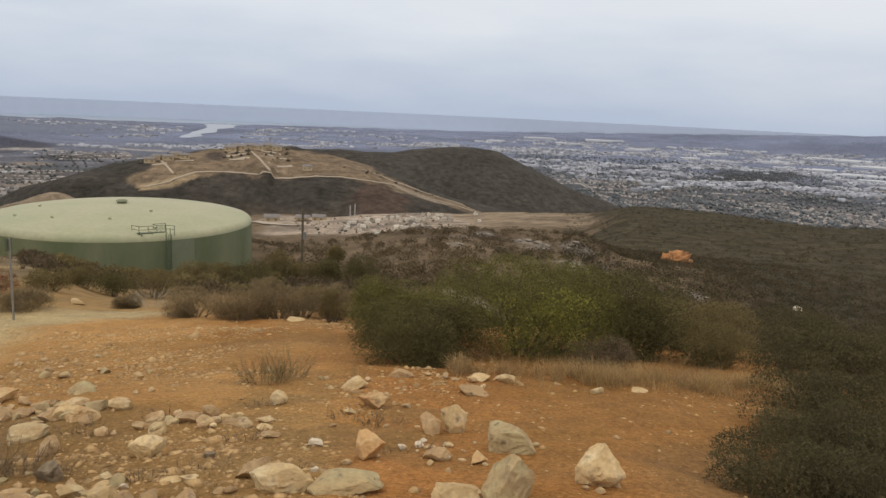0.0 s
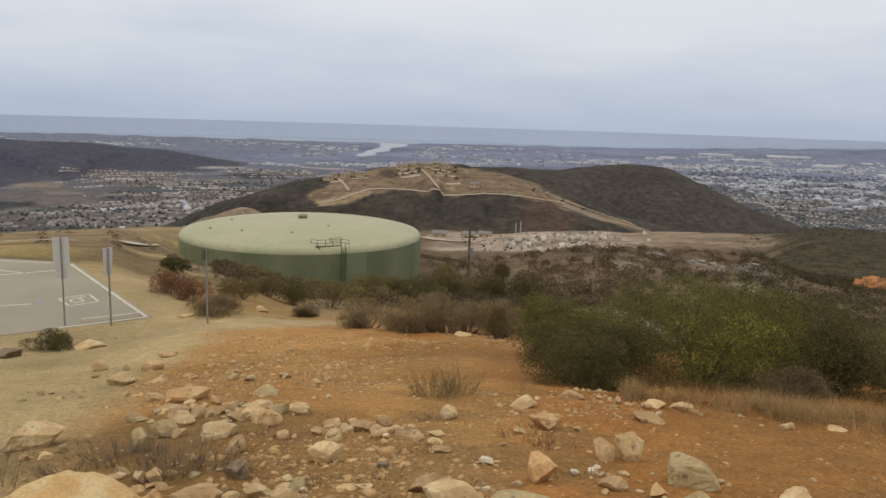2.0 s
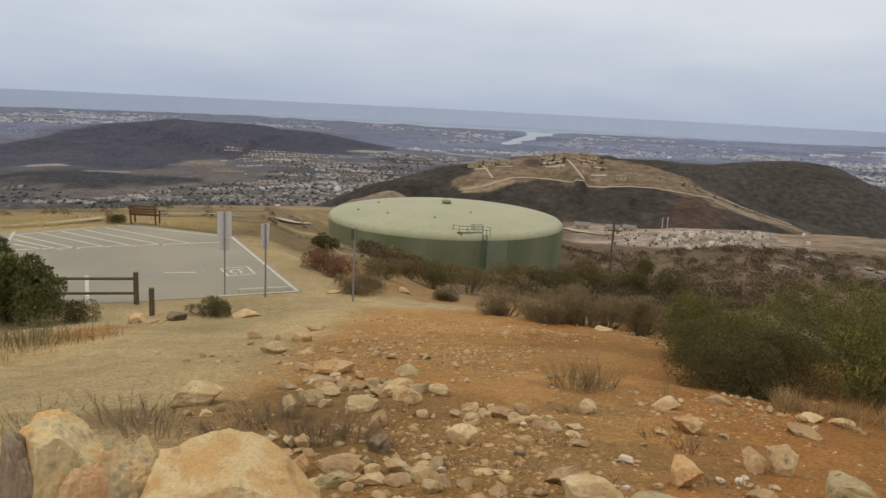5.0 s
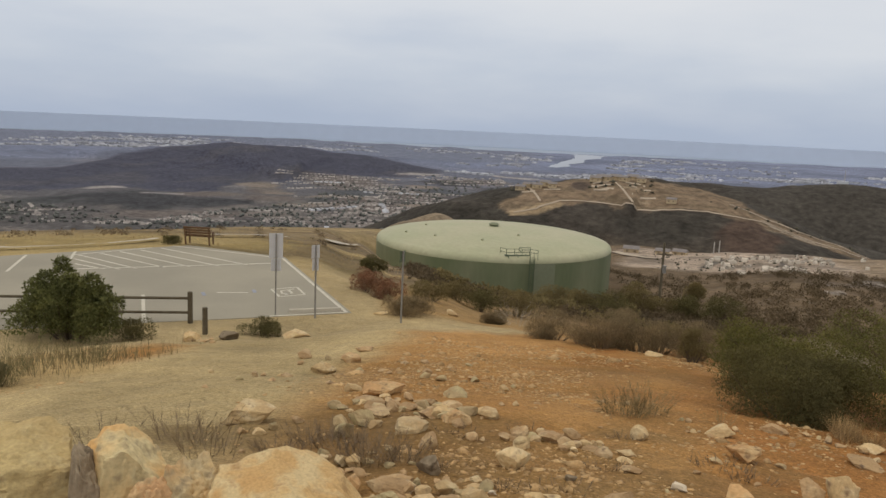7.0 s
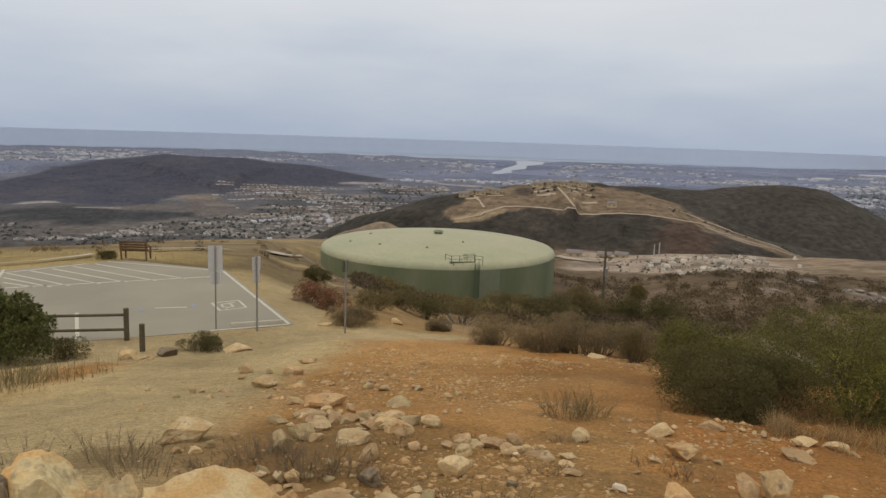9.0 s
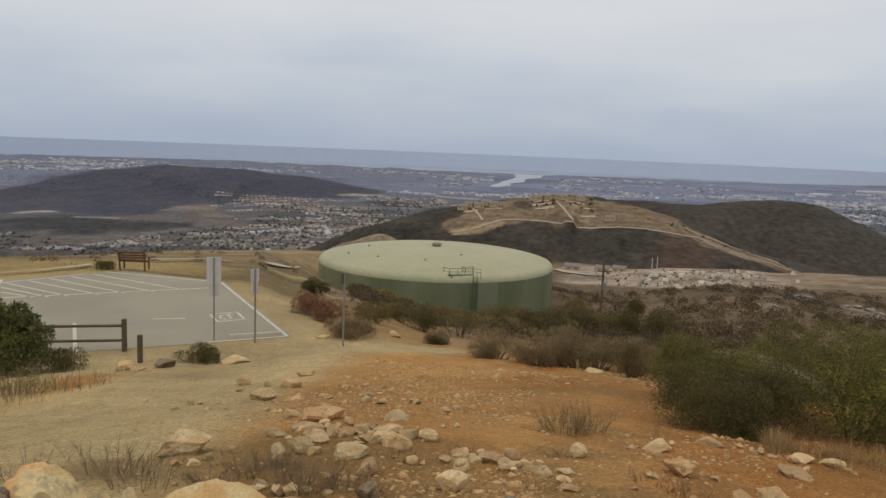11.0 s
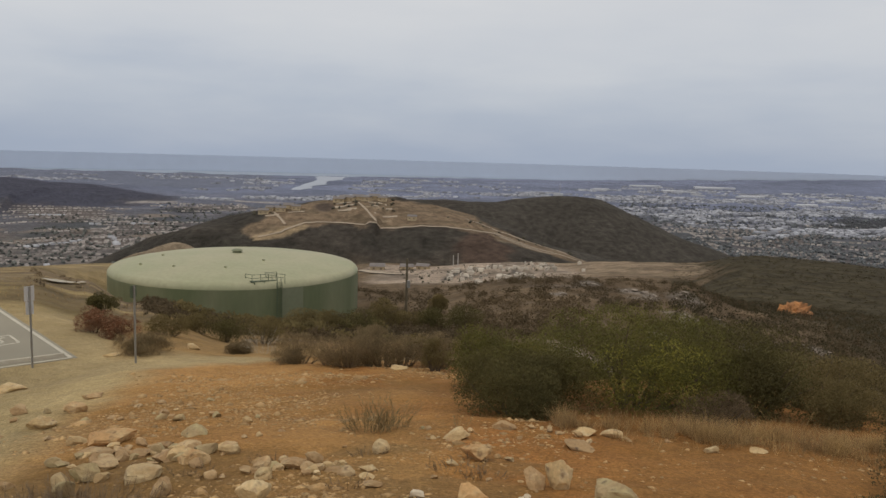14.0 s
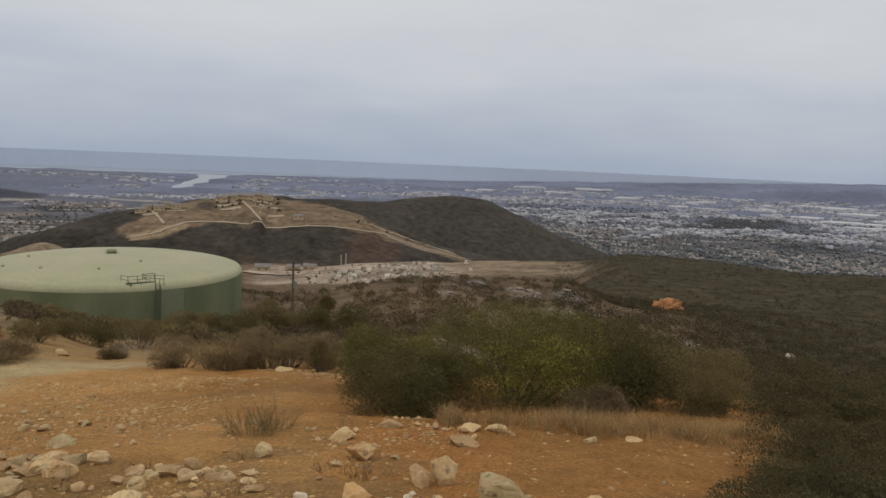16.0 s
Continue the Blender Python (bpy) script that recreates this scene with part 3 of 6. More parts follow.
    for spots, new_col, edge in ((BROWN_PATCH, (0.195, 0.168, 0.155), 0.5), (DARK_PATCH, (0.066, 0.068, 0.075), 0.5), (PALE_PATCH, (0.30, 0.255, 0.215), 0.7), (WHITE_PATCH, (0.46, 0.43, 0.41), 0.9)):
        for a, q, da, dq in spots:
            k = 1 - step(edge, 1.15, np.hypot((az - a) / da, (r - q) / dq) + ragged)
            col = paint(col, new_col, 0.9 * k * (r > 900) * (z < -105))
    mott = fbm(x / 11, y / 11, 3, 73) * step(600, 700, r) * (1 - step(1300, 1800, r))
    col = col * np.clip(1 + (0.7 - 0.4 * tower) * mott, 0.5, 1.5)[:, None]
    # cleared tan pads along the middle hill's top, running down to the saddle
    d, w = near_line(x, y, [(*spot(a, q), h) for a, q, h in [(-20.8, 812, 22), (-19, 838, 30), (-16, 862, 50), (-12, 868, 52), (-8, 865, 46), (-6, 846, 30), (-3.6, 834, 18), (0, 822, 15), (3.2, 808, 13)]])
    pads = 1 - step(0.85, 1.1, d / w + 0.5 * n3 + 0.7 * fbm(x / 22, y / 14, 3, 72))
    col = paint(col, (0.28, 0.206, 0.138), pads)
    col = paint(col, (0.215, 0.165, 0.11), 0.85 * pads * step(-0.04, 0.1, fbm(x / 26, y / 10, 4, 78)))
    # levelled terraces below the hilltop houses, and the steep dark knoll beside them
    level = np.exp(-(((r + 3 * n3) % 13.0 - 6.5) / 1.7) ** 2) * step(-16.2, -15.6, az) * (1 - step(-12.2, -11.2, az)) * step(832, 838, r) * (1 - step(892, 898, r))
    level = np.maximum(level, np.exp(-(((r + 2 * az) % 9.0 - 4.5) / 1.4) ** 2) * step(-4.6, -4.0, az) * (1 - step(0.6, 1.6, az)) * step(802, 806, r) * (1 - step(830, 836, r)))
    col = paint(col, (0.40, 0.325, 0.225), 0.75 * level * step(-0.1, 0.05, fbm(x / 14, y / 14, 3, 79)))
    # red-brown scrub at the hill's foot beside the terraces
    toe = 1 - step(0.75, 1.1, np.hypot((az + 4.6) / 2.3, (r - 775) / 48) + 0.6 * n3 + 0.6 * fbm(x / 16, y / 16, 3, 83))
    col = paint(col, (0.115, 0.08, 0.062), 0.9 * toe)
    col = paint(col, (0.13, 0.10, 0.08), 1 - step(0.7, 1.1, np.hypot((az + 16.6) / 0.75, (r - 868) / 22) + 0.5 * n3))
    d, w = near_line(x, y, [(*spot(a, q), h) for a, q, h in [(-21.2, 793, 8), (-19.6, 798, 11), (-18.3, 808, 8)]])
    col = paint(col, (0.42, 0.32, 0.20), 1 - step(0.8, 1.1, d / w))
    d, w = near_line(x, y, [(*spot(a, q), h) for a, q, h in [(-29, 690, 25), (-27.3, 715, 25)]])
    col = paint(col, (0.33, 0.26, 0.18), 1 - step(0.8, 1.2, d / w))
    # near ground dimmed a tenth towards the right, where the view is darker
    col *= (1 - 0.10 * step(-10, 2, az) * step(1.0, 3.5, r) * (1 - step(24, 28, r)))[:, None]
    # blue cut from the near ground's colour to offset the blue sky light
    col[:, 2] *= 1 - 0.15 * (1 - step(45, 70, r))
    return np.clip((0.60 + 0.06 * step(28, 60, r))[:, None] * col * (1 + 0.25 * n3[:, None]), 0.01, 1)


def sheet():
    fine = np.arange(-66.0, 42.01, 0.25)
    rest = np.arange(45.0, 292.0, 3.5)
    az = np.radians(np.concatenate([fine, rest]))
    rows = np.concatenate([[0.002, 0.25, 0.6], np.geomspace(1.0, 3.0, 40)[:-1], np.geomspace(3.0, 26.0, 260)[:-1], np.geomspace(26.0, 640, 190), np.linspace(645, 1200, 110), np.geomspace(1215, 4880, 110)])
    x = (rows[:, None] * np.sin(az)[None, :]).ravel()
    y = (rows[:, None] * np.cos(az)[None, :]).ravel()
    z = height(x, y)
    m, n = len(az), len(rows)
    i, j = np.meshgrid(np.arange(n - 1), np.arange(m), indexing="ij")
    a, b = (i * m + j).ravel(), (i * m + (j + 1) % m).ravel()
    faces = np.stack([a, a + m, b + m, b], 1)
    return np.stack([x, y, z], 1), faces


def big_mesh(name, verts, faces, mats, smooth=False):
    """A mesh from arrays; all faces have the same number of corners."""
    me = bpy.data.meshes.new(name)
    k = faces.shape[1]
    me.vertices.add(len(verts))
    me.vertices.foreach_set("co", np.ascontiguousarray(verts, dtype=np.float32).ravel())
    me.loops.add(faces.size)
    me.loops.foreach_set("vertex_index", np.ascontiguousarray(faces, dtype=np.int32).ravel())
    me.polygons.add(len(faces))
    me.polygons.foreach_set("loop_start", np.arange(0, faces.size, k, dtype=np.int32))
    if smooth:
        me.polygons.foreach_set("use_smooth", np.ones(len(faces), dtype=bool))
    for mat in mats if isinstance(mats, (list, tuple)) else [mats]:
        me.materials.append(mat)
    me.update(calc_edges=True)
    return me


verts, faces = sheet()
ground_mesh = big_mesh("ground", verts, faces, M_GROUND, smooth=True)
att = ground_mesh.color_attributes.new("tone", "FLOAT_COLOR", "POINT")
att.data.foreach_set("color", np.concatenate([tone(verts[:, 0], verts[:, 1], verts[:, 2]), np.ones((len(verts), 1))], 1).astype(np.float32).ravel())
ground = tagged(new("ground", ground_mesh), "stony orange hilltop falling to scrub hills and a town plain hazed in colour", "ground", kind="structure")


def h_at(x, y):
    return float(height(np.array([x]), np.array([y]))[0])


# the sea, and an upright backdrop ring for the far water up to the horizon
def ring(name, r0, r1, z0, z1, mat, a0=-180, a1=180, n=240):
    az = np.radians(np.linspace(a0, a1, n))
    v = np.concatenate([np.stack([r0 * np.sin(az), r0 * np.cos(az), np.full(n, z0)], 1), np.stack([r1 * np.sin(az), r1 * np.cos(az), np.full(n, z1)], 1)])
    i = np.arange(n - 1)
    return new(name, big_mesh(name, v, np.stack([i, i + 1, i + 1 + n, i + n], 1), mat, True))


tagged(ring("water", 3900, 4890, -148.5, -148.5, M_FLATSEA), "calm grey-blue sea beyond the coast", "sea", kind="structure")
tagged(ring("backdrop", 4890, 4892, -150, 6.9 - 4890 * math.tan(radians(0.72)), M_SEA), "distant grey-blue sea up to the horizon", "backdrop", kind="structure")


# ---- tools for things ----
def thing(name, place, label, category, group="", turn=0.0):
    e = new(name)
    e.empty_display_size = 0.2
    e.matrix_world = pose(*place, 0, 0, turn)
    return tagged(e, label, category, group)


def part(name, bm, mat, parent, label="", smooth=False):
    """Links a bmesh or a mesh as one mesh object under a thing or a part."""
    if isinstance(bm, bmesh.types.BMesh):
        me = bpy.data.meshes.new(name)
        bm.to_mesh(me)
        bm.free()
        me.materials.append(mat)
        if smooth:
            me.polygons.foreach_set("use_smooth", np.ones(len(me.polygons), dtype=bool))
    else:
        me = bm
    ob = new(name, me)
    ob.parent = parent
    return tagged(ob, label) if label else ob


def box(bm, size, m=None, bevel=0.0):
    made = bmesh.ops.create_cube(bm, size=1.0, matrix=(m or Matrix()) @ Matrix.Diagonal((*size, 1)))
    if bevel:
        edges = list({e for v in made["verts"] for e in v.link_edges})
        bmesh.ops.bevel(bm, geom=edges, offset=bevel, segments=1, affect="EDGES")
    return bm


def tube(bm, p, q, r0, r1=None, sides=8):
    p, q = Vector(p), Vector(q)
    d = q - p
    m = Matrix.Translation((p + q) / 2) @ d.to_track_quat("Z", "Y").to_matrix().to_4x4()
    bmesh.ops.create_cone(bm, cap_ends=True, segments=sides, radius1=r0, radius2=r0 if r1 is None else r1, depth=d.length, matrix=m)
    return bm


def flat(bm, pts, z=0.0, thick=0.0):
    f = bm.faces.new([bm.verts.new((x, y, z)) for x, y in pts])
    if thick:
        up = bmesh.ops.extrude_face_region(bm, geom=[f])
        bmesh.ops.translate(bm, verts=[v for v in up["geom"] if isinstance(v, bmesh.types.BMVert)], vec=(0, 0, thick))
        bmesh.ops.recalc_face_normals(bm, faces=bm.faces)
    return bm


def stripe(bm, p, q, w, z, thick=0.004):
    d = Vector((q[0] - p[0], q[1] - p[1]))
    n = Vector((-d.y, d.x)).normalized() * w / 2
    return flat(bm, [(p[0] + n.x, p[1] + n.y), (p[0] - n.x, p[1] - n.y), (q[0] - n.x, q[1] - n.y), (q[0] + n.x, q[1] + n.y)], z, thick)


# ---- the car park ----
lot = tagged(new("pavement"), "worn grey asphalt car park with painted stalls", "car park", kind="structure")
part("asphalt", flat(bmesh.new(), LOT, -0.05, 0.06), M_ASPHALT, lot)
LOT_Z = 0.012
LINES = [((-23.05, 29.05), (-14.95, 22.35), 0.12), ((-14.95, 22.35), (-16.7, 20.35), 0.10),       # edge lines
         ((-29.5, 19.6), (-32.1, 22.3), 0.12), ((-28.3, 21.3), (-31.3, 24.2), 0.12),              # stalls
         ((-22.3, 20.0), (-19.3, 17.3), 0.12), ((-25.7, 16.6), (-23.2, 14.4), 0.12),
         ((-20.5, 21.9), (-19.6, 22.6), 0.10)]
LINES += [((-28.14, 21.36), (-22.7, 27.75), 0.12), ((-30.7, 23.7), (-29.6, 27.2), 0.10), ((-29.3, 28.2), (-23.3, 29.1), 0.10)]
for p, q in [((-30.55, 23.75), (-26.2, 23.2)), ((-30.2, 24.65), (-25.5, 24.1)), ((-29.85, 25.5), (-24.85, 24.9)), ((-29.5, 26.4), (-24.05, 25.8)),
             ((-29.2, 27.4), (-23.3, 26.8)), ((-28.9, 22.3), (-27.1, 22.3)), ((-29.8, 23.0), (-26.6, 22.65))]:
    LINES.append((p, q, 0.11))
for p, q, w in LINES:
    part("line", stripe(bmesh.new(), p, q, w, LOT_Z), M_PAINT, lot)
# wheelchair symbol, in strokes
SYM = Vector((-18.5, 23.65))
u, v = Vector((0.77, -0.64)), Vector((0.64, 0.77))
bm = bmesh.new()
for a, b in [((-0.7, 0.5), (-0.55, -0.55)), ((-0.55, -0.55), (0.75, -0.5)), ((0.75, -0.5), (0.6, 0.5)), ((0.6, 0.5), (-0.7, 0.5)), ((-0.4, 0.3), (-0.2, -0.25)), ((-0.2, -0.25), (0.25, -0.3)), ((0.25, -0.3), (0.4, 0.1)), ((-0.3, 0.05), (0.2, 0.1)), ((0.2, 0.1), (0.5, -0.25))]:
    stripe(bm, SYM + u * a[0] + v * a[1], SYM + u * b[0] + v * b[1], 0.085, LOT_Z)
part("symbol", bm, M_PAINT, lot, "faded white wheelchair symbol")


for p, q in (((-20.95, 21.6), (-20.5, 21.25)), ((-19.75, 23.1), (-19.4, 22.75))):
    part("line", stripe(bmesh.new(), p, q, 0.14, LOT_Z), M_BLUEPAINT, lot, "worn blue paint")


def wheel_stop(place, turn):
    t = thing("wheel_stop", place, "low weathered concrete wheel stop on the asphalt", "wheel stop", turn=turn)
    bm = bmesh.new()
    prof = [(-0.09, 0), (-0.06, 0.12), (0.06, 0.12), (0.09, 0)]
    ends = [[bm.verts.new((x, y, z)) for y, z in prof] for x in (-0.9, 0.9)]
    for i in range(3):
        bm.faces.new((ends[0][i], ends[0][i + 1], ends[1][i + 1], ends[1][i]))
    bm.faces.new(ends[0]); bm.faces.new(reversed(ends[1])); bm.faces.new((ends[0][3], ends[0][0], ends[1][0], ends[1][3]))
    bmesh.ops.recalc_face_normals(bm, faces=bm.faces)
    part("body", bm, M_CONCRETE, t)


wheel_stop((-15.85, 21.75, 0.012), 46)


# ---- signs and posts ----
def sign(name, place, tall, plates, label, turn, mat=None):
    t = thing(name, (*place, h_at(*place) - 0.03), label, "sign", "parking signs", turn)
    bm = bmesh.new()
    box(bm, (0.05, 0.05, tall), pose(0, 0, tall / 2), 0.006)
    part("post", bm, M_STEEL, t)
    for w, h, top in plates:
        p = part("plate", box(bmesh.new(), (w, 0.006, h), pose(0, 0.032, top - h / 2), 0.002), mat or M_SIGN, t)
        for dz in (0.35 * h, -0.35 * h):
            part("bolt", tube(bmesh.new(), (0, 0.02, top - h / 2 + dz), (0, 0.042, top - h / 2 + dz), 0.012, sides=6), M_STEEL, p)


sign("parking_sign", (-16.70, 20.63), 2.88, [(0.46, 0.86, 2.88), (0.34, 0.42, 2.0)], "grey backs of two stacked signs on a steel post", 38)
sign("parking_sign", (-15.37, 21.07), 2.55, [(0.30, 0.46, 2.55), (0.24, 0.4, 2.08)], "small grey sign back on a steel post", 62)
sign("parking_sign", (-12.23, 21.46), 2.42, [(0.32, 0.36, 2.42)], "small dark sign turned sideways on a steel post", 84, M_RAIL)


def log_fence():
    t = thing("rail_fence", (-18.2, 18.2, 0.0), "low weathered wooden post and rail fence", "fence")
    d = Vector((-4.4, -3.1)).normalized()
    spots = [0, 3.05, 6.1, 9.15]
    for s in spots:
        x, y = d * s
        z = h_at(-18.2 + x, 18.2 + y)
        part("post", tube(bmesh.new(), (x, y, z - 0.2), (x, y, 1.03), 0.085, 0.08, 10), M_WOOD, t)
    for a, b in zip(spots, spots[1:]):
        for zz in (0.82, 0.35):
            part("rail", tube(bmesh.new(), (*(d * a), zz), (*(d * b), zz), 0.045, sides=8), M_WOOD, t)


log_fence()
bol = thing("bollard", (-16.9, 17.5, h_at(-16.9, 17.5) - 0.1), "short weathered wooden bollard in the dirt", "bollard")
part("post", tube(bmesh.new(), (0, 0, 0), (0, 0, 0.95), 0.085, 0.08, 10), M_WOOD, bol)


def bench(place, turn):
    t = thing("park_bench", place, "brown slatted wooden bench with its back to the lot", "bench", turn=turn)
    for i in range(4):
        part("backrest_slat", box(bmesh.new(), (1.4, 0.035, 0.10), pose(0, -0.24 - 0.03 * i, 0.52 + 0.13 * i, 12), 0.006), M_BENCH, t)
        part("seat_slat", box(bmesh.new(), (1.4, 0.10, 0.04), pose(0, -0.16 + 0.13 * i, 0.45), 0.006), M_BENCH, t)
    for x in (-0.62, 0.62):
        part("leg", box(bmesh.new(), (0.07, 0.07, 0.98), pose(x, -0.29, 0.47, 8), 0.008), M_BENCH, t)
        part("leg", box(bmesh.new(), (0.07, 0.07, 0.62), pose(x, 0.28, 0.31), 0.008), M_BENCH, t)
        part("armrest", box(bmesh.new(), (0.08, 0.66, 0.04), pose(x, 0.0, 0.64), 0.006), M_BENCH, t)


bench((-28.75, 29.5, h_at(-28.75, 29.5)), 22)


# ---- water tank ----
def water_tank():
    t = thing("water_tank", (*TANK, TANK_Z - 0.3), "huge pale green welded steel water tank with a shallow domed roof", "water tank")
    top, n = 7.9, 128
    prof = [(TANK_R, 0.0), (TANK_R, top - 1.2)]
    bm = bmesh.new()

    def lathe(bm, prof):
        rings = [[bm.verts.new((r * math.cos(2 * math.pi * i / n), r * math.sin(2 * math.pi * i / n), z)) for i in range(n)] for r, z in prof]
        for a, b in zip(rings, rings[1:]):
            for i in range(n):
                bm.faces.new((a[i], a[(i + 1) % n], b[(i + 1) % n], b[i]))
        return rings

    lathe(bm, prof)
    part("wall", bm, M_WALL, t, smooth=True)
    bm = bmesh.new()
    knuckle = [(TANK_R - 1.3 * (1 - math.cos(a)), top - 1.2 + 1.1 * math.sin(a)) for a in np.linspace(0, math.pi / 2 * 0.92, 9)]
    r1, z1 = knuckle[-1]
    dome = [(r1 * (1 - k), z1 + 1.75 * (1 - (1 - k) ** 2) ** 0.8) for k in np.linspace(0.05, 1, 12)][:-1]
    rings = lathe(bm, knuckle + dome)
    bm.faces.new(rings[-1])
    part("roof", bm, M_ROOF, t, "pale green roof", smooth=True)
    peak = z1 + 1.75
    bm = bmesh.new()
    tube(bm, (0, 0, peak - 0.15), (0, 0, peak + 0.35), 0.75, sides=20)
    tube(bm, (0, 0, peak + 0.35), (0, 0, peak + 0.62), 1.0, 0.55, sides=20)
    part("roof_vent", bm, M_WALL, t)
    for rr, a in ((12, 200), (14, 250), (13, 285), (9, 320), (16, 225)):
        x, y = rr * math.cos(radians(a)), rr * math.sin(radians(a))
        zz = z1 + 1.75 * (1 - (rr / r1) ** 2) ** 0.8
        part("hatch", tube(bmesh.new(), (x, y, zz - 0.1), (x, y, zz + 0.25), 0.22, sides=10), M_ROOF, t)
    # caged ladder and guard rail at the near edge
    base = math.atan2(105.6 - TANK[1], -38.3 - TANK[0]) + 0.058
    R = Matrix.Rotation(base, 4, "Z")
    # a lighter repainted panel beside the ladder
    bm = bmesh.new()
    rows = [[bm.verts.new(((TANK_R + 0.025) * math.cos(base + a), (TANK_R + 0.025) * math.sin(base + a), z)) for a in np.linspace(0.03, 0.20, 10)] for z in (0.0, top - 1.25)]
    for i in range(9):
        bm.faces.new((rows[0][i], rows[0][i + 1], rows[1][i + 1], rows[1][i]))
    part("panel", bm, M_REPAINT, t, "lighter repainted wall panel", smooth=True)
    bm = bmesh.new()
    for y in (-0.28, 0.28):
        tube(bm, R @ Vector((TANK_R + 0.35, y, 0.3)), R @ Vector((TANK_R + 0.35, y, top + 0.6)), 0.04, sides=6)
    for i in range(25):
        tube(bm, R @ Vector((TANK_R + 0.35, -0.28, 0.5 + 0.3 * i)), R @ Vector((TANK_R + 0.35, 0.28, 0.5 + 0.3 * i)), 0.02, sides=5)
    for z in (2.5, 4.0, 5.5, 7.0):
        for a in range(6):
            p = [Vector((TANK_R + 0.35 + 0.7 * math.sin(math.pi * k / 6), 0.4 * math.cos(math.pi * k / 6), z)) for k in (a, a + 1)]
            tube(bm, R @ p[0], R @ p[1], 0.025, sides=5)
    for a in range(7):
        o = Vector((TANK_R + 0.35 + 0.7 * math.sin(math.pi * a / 6), 0.4 * math.cos(math.pi * a / 6), 2.5))
        tube(bm, R @ o, R @ (o + Vector((0, 0, 5.2))), 0.02, sides=5)
    part("ladder", bm, M_RAIL, t, "caged steel ladder")
    bm = bmesh.new()
    for y0, y1, x0, x1 in ((-3.7, 0.0, TANK_R - 0.9, TANK_R - 0.9), (-3.7, -4.2, TANK_R - 0.9, TANK_R - 2.4), (-1.2, -1.2, TANK_R - 2.4, TANK_R - 0.9), (0.0, 0.9, TANK_R - 0.9, TANK_R + 0.3), (-1.2, 0.6, TANK_R - 2.4, TANK_R - 2.4)):
        for z in (0.4, 0.9):
            tube(bm, R @ Vector((x0, y0, top + z)), R @ Vector((x1, y1, top + z)), 0.035, sides=6)
    for x, y in ((TANK_R - 0.9, -3.7), (TANK_R - 0.9, -2.4), (TANK_R - 0.9, -1.2), (TANK_R - 0.9, 0), (TANK_R + 0.3, 0.9), (TANK_R - 2.4, -4.2), (TANK_R - 2.4, -1.2), (TANK_R - 2.4, 0.6)):
        tube(bm, R @ Vector((x, y, top - 0.5)), R @ Vector((x, y, top + 0.95)), 0.04, sides=6)
    part("guard_rail", bm, M_RAIL, t)
    bm = bmesh.new()
    box(bm, (1.5, 3.9, 0.12), R @ pose(TANK_R - 1.65, -1.9, top - 0.12))
    for y in (-3.4, -1.9, -0.4):
        box(bm, (1.2, 0.12, 0.5), R @ pose(TANK_R - 1.2, y, top - 0.35, 0, 18, 0))
    part("platform", bm, M_RAIL, t, "dark steel platform on the roof's edge")


water_tank()


# ---- rocks ----
def rock_mesh(name, w, d, h, mat, seed, cuts=9, rough=0.09, detail=3, low=0.5, under=0.0, planes=()):
    rng = random.Random(seed)
    bm = bmesh.new()
    bmesh.ops.create_icosphere(bm, subdivisions=detail, radius=1.0)
    planes = [(Vector(p[:3]).normalized(), p[3]) for p in planes]
    for _ in range(cuts):
        n = Vector((rng.uniform(-1, 1), rng.uniform(-1, 1), rng.uniform(-0.35, 1))).normalized()
        planes.append((n, rng.uniform(low, low + 0.30)))
    off = Vector((rng.uniform(0, 50), rng.uniform(0, 50), rng.uniform(0, 50)))
    for v in bm.verts:
        for n, k in planes:
            over = v.co.dot(n) - k
            if over > 0:
                v.co -= n * over * 0.97
        s = 1 + rough * noise.fractal(v.co * 2.2 + off, 1.0, 2.0, 4) - 0.6 * rough * max(0.0, 0.12 - abs(noise.noise(v.co * 2.3 - off))) * 8 + 0.5 * rough * noise.noise(v.co * 7 + off) + 0.3 * rough * noise.noise(v.co * 13 + off)
        v.co *= s
    lo, hi = min(v.co.z for v in bm.verts), max(v.co.z for v in bm.verts)
    ex = max(abs(v.co.x) for v in bm.verts)
    ey = max(abs(v.co.y) for v in bm.verts)
    for v in bm.verts:
        k = (v.co.z - lo) / (hi - lo)
        tuck = 1 - under * max(0.0, 0.5 - k) * 2
        v.co = Vector((v.co.x / ex * w / 2 * tuck, v.co.y / ey * d / 2 * tuck, k * h * 1.26 - 0.26 * h))
    me = bpy.data.meshes.new(name)
    bm.to_mesh(me)
    bm.free()
    me.materials.append(mat)
    return me


def rock(x, y, w, h, mat=None, label="tan weathered sandstone rock half sunk in the dirt", seed=0, cuts=16, lift=0.0, deep=0.8, turn=0, detail=3, name="rock", low=0.32, under=0.0):
    me = rock_mesh(name, w, w * deep, h, mat or M_ROCK, seed, cuts, detail=detail, low=low, under=under)
    ob = new(name, me)
    ob.matrix_world = pose(x, y, h_at(x, y) + lift, 0, 0, turn)
    return tagged(ob, label, "rock", "rocks on the slope")

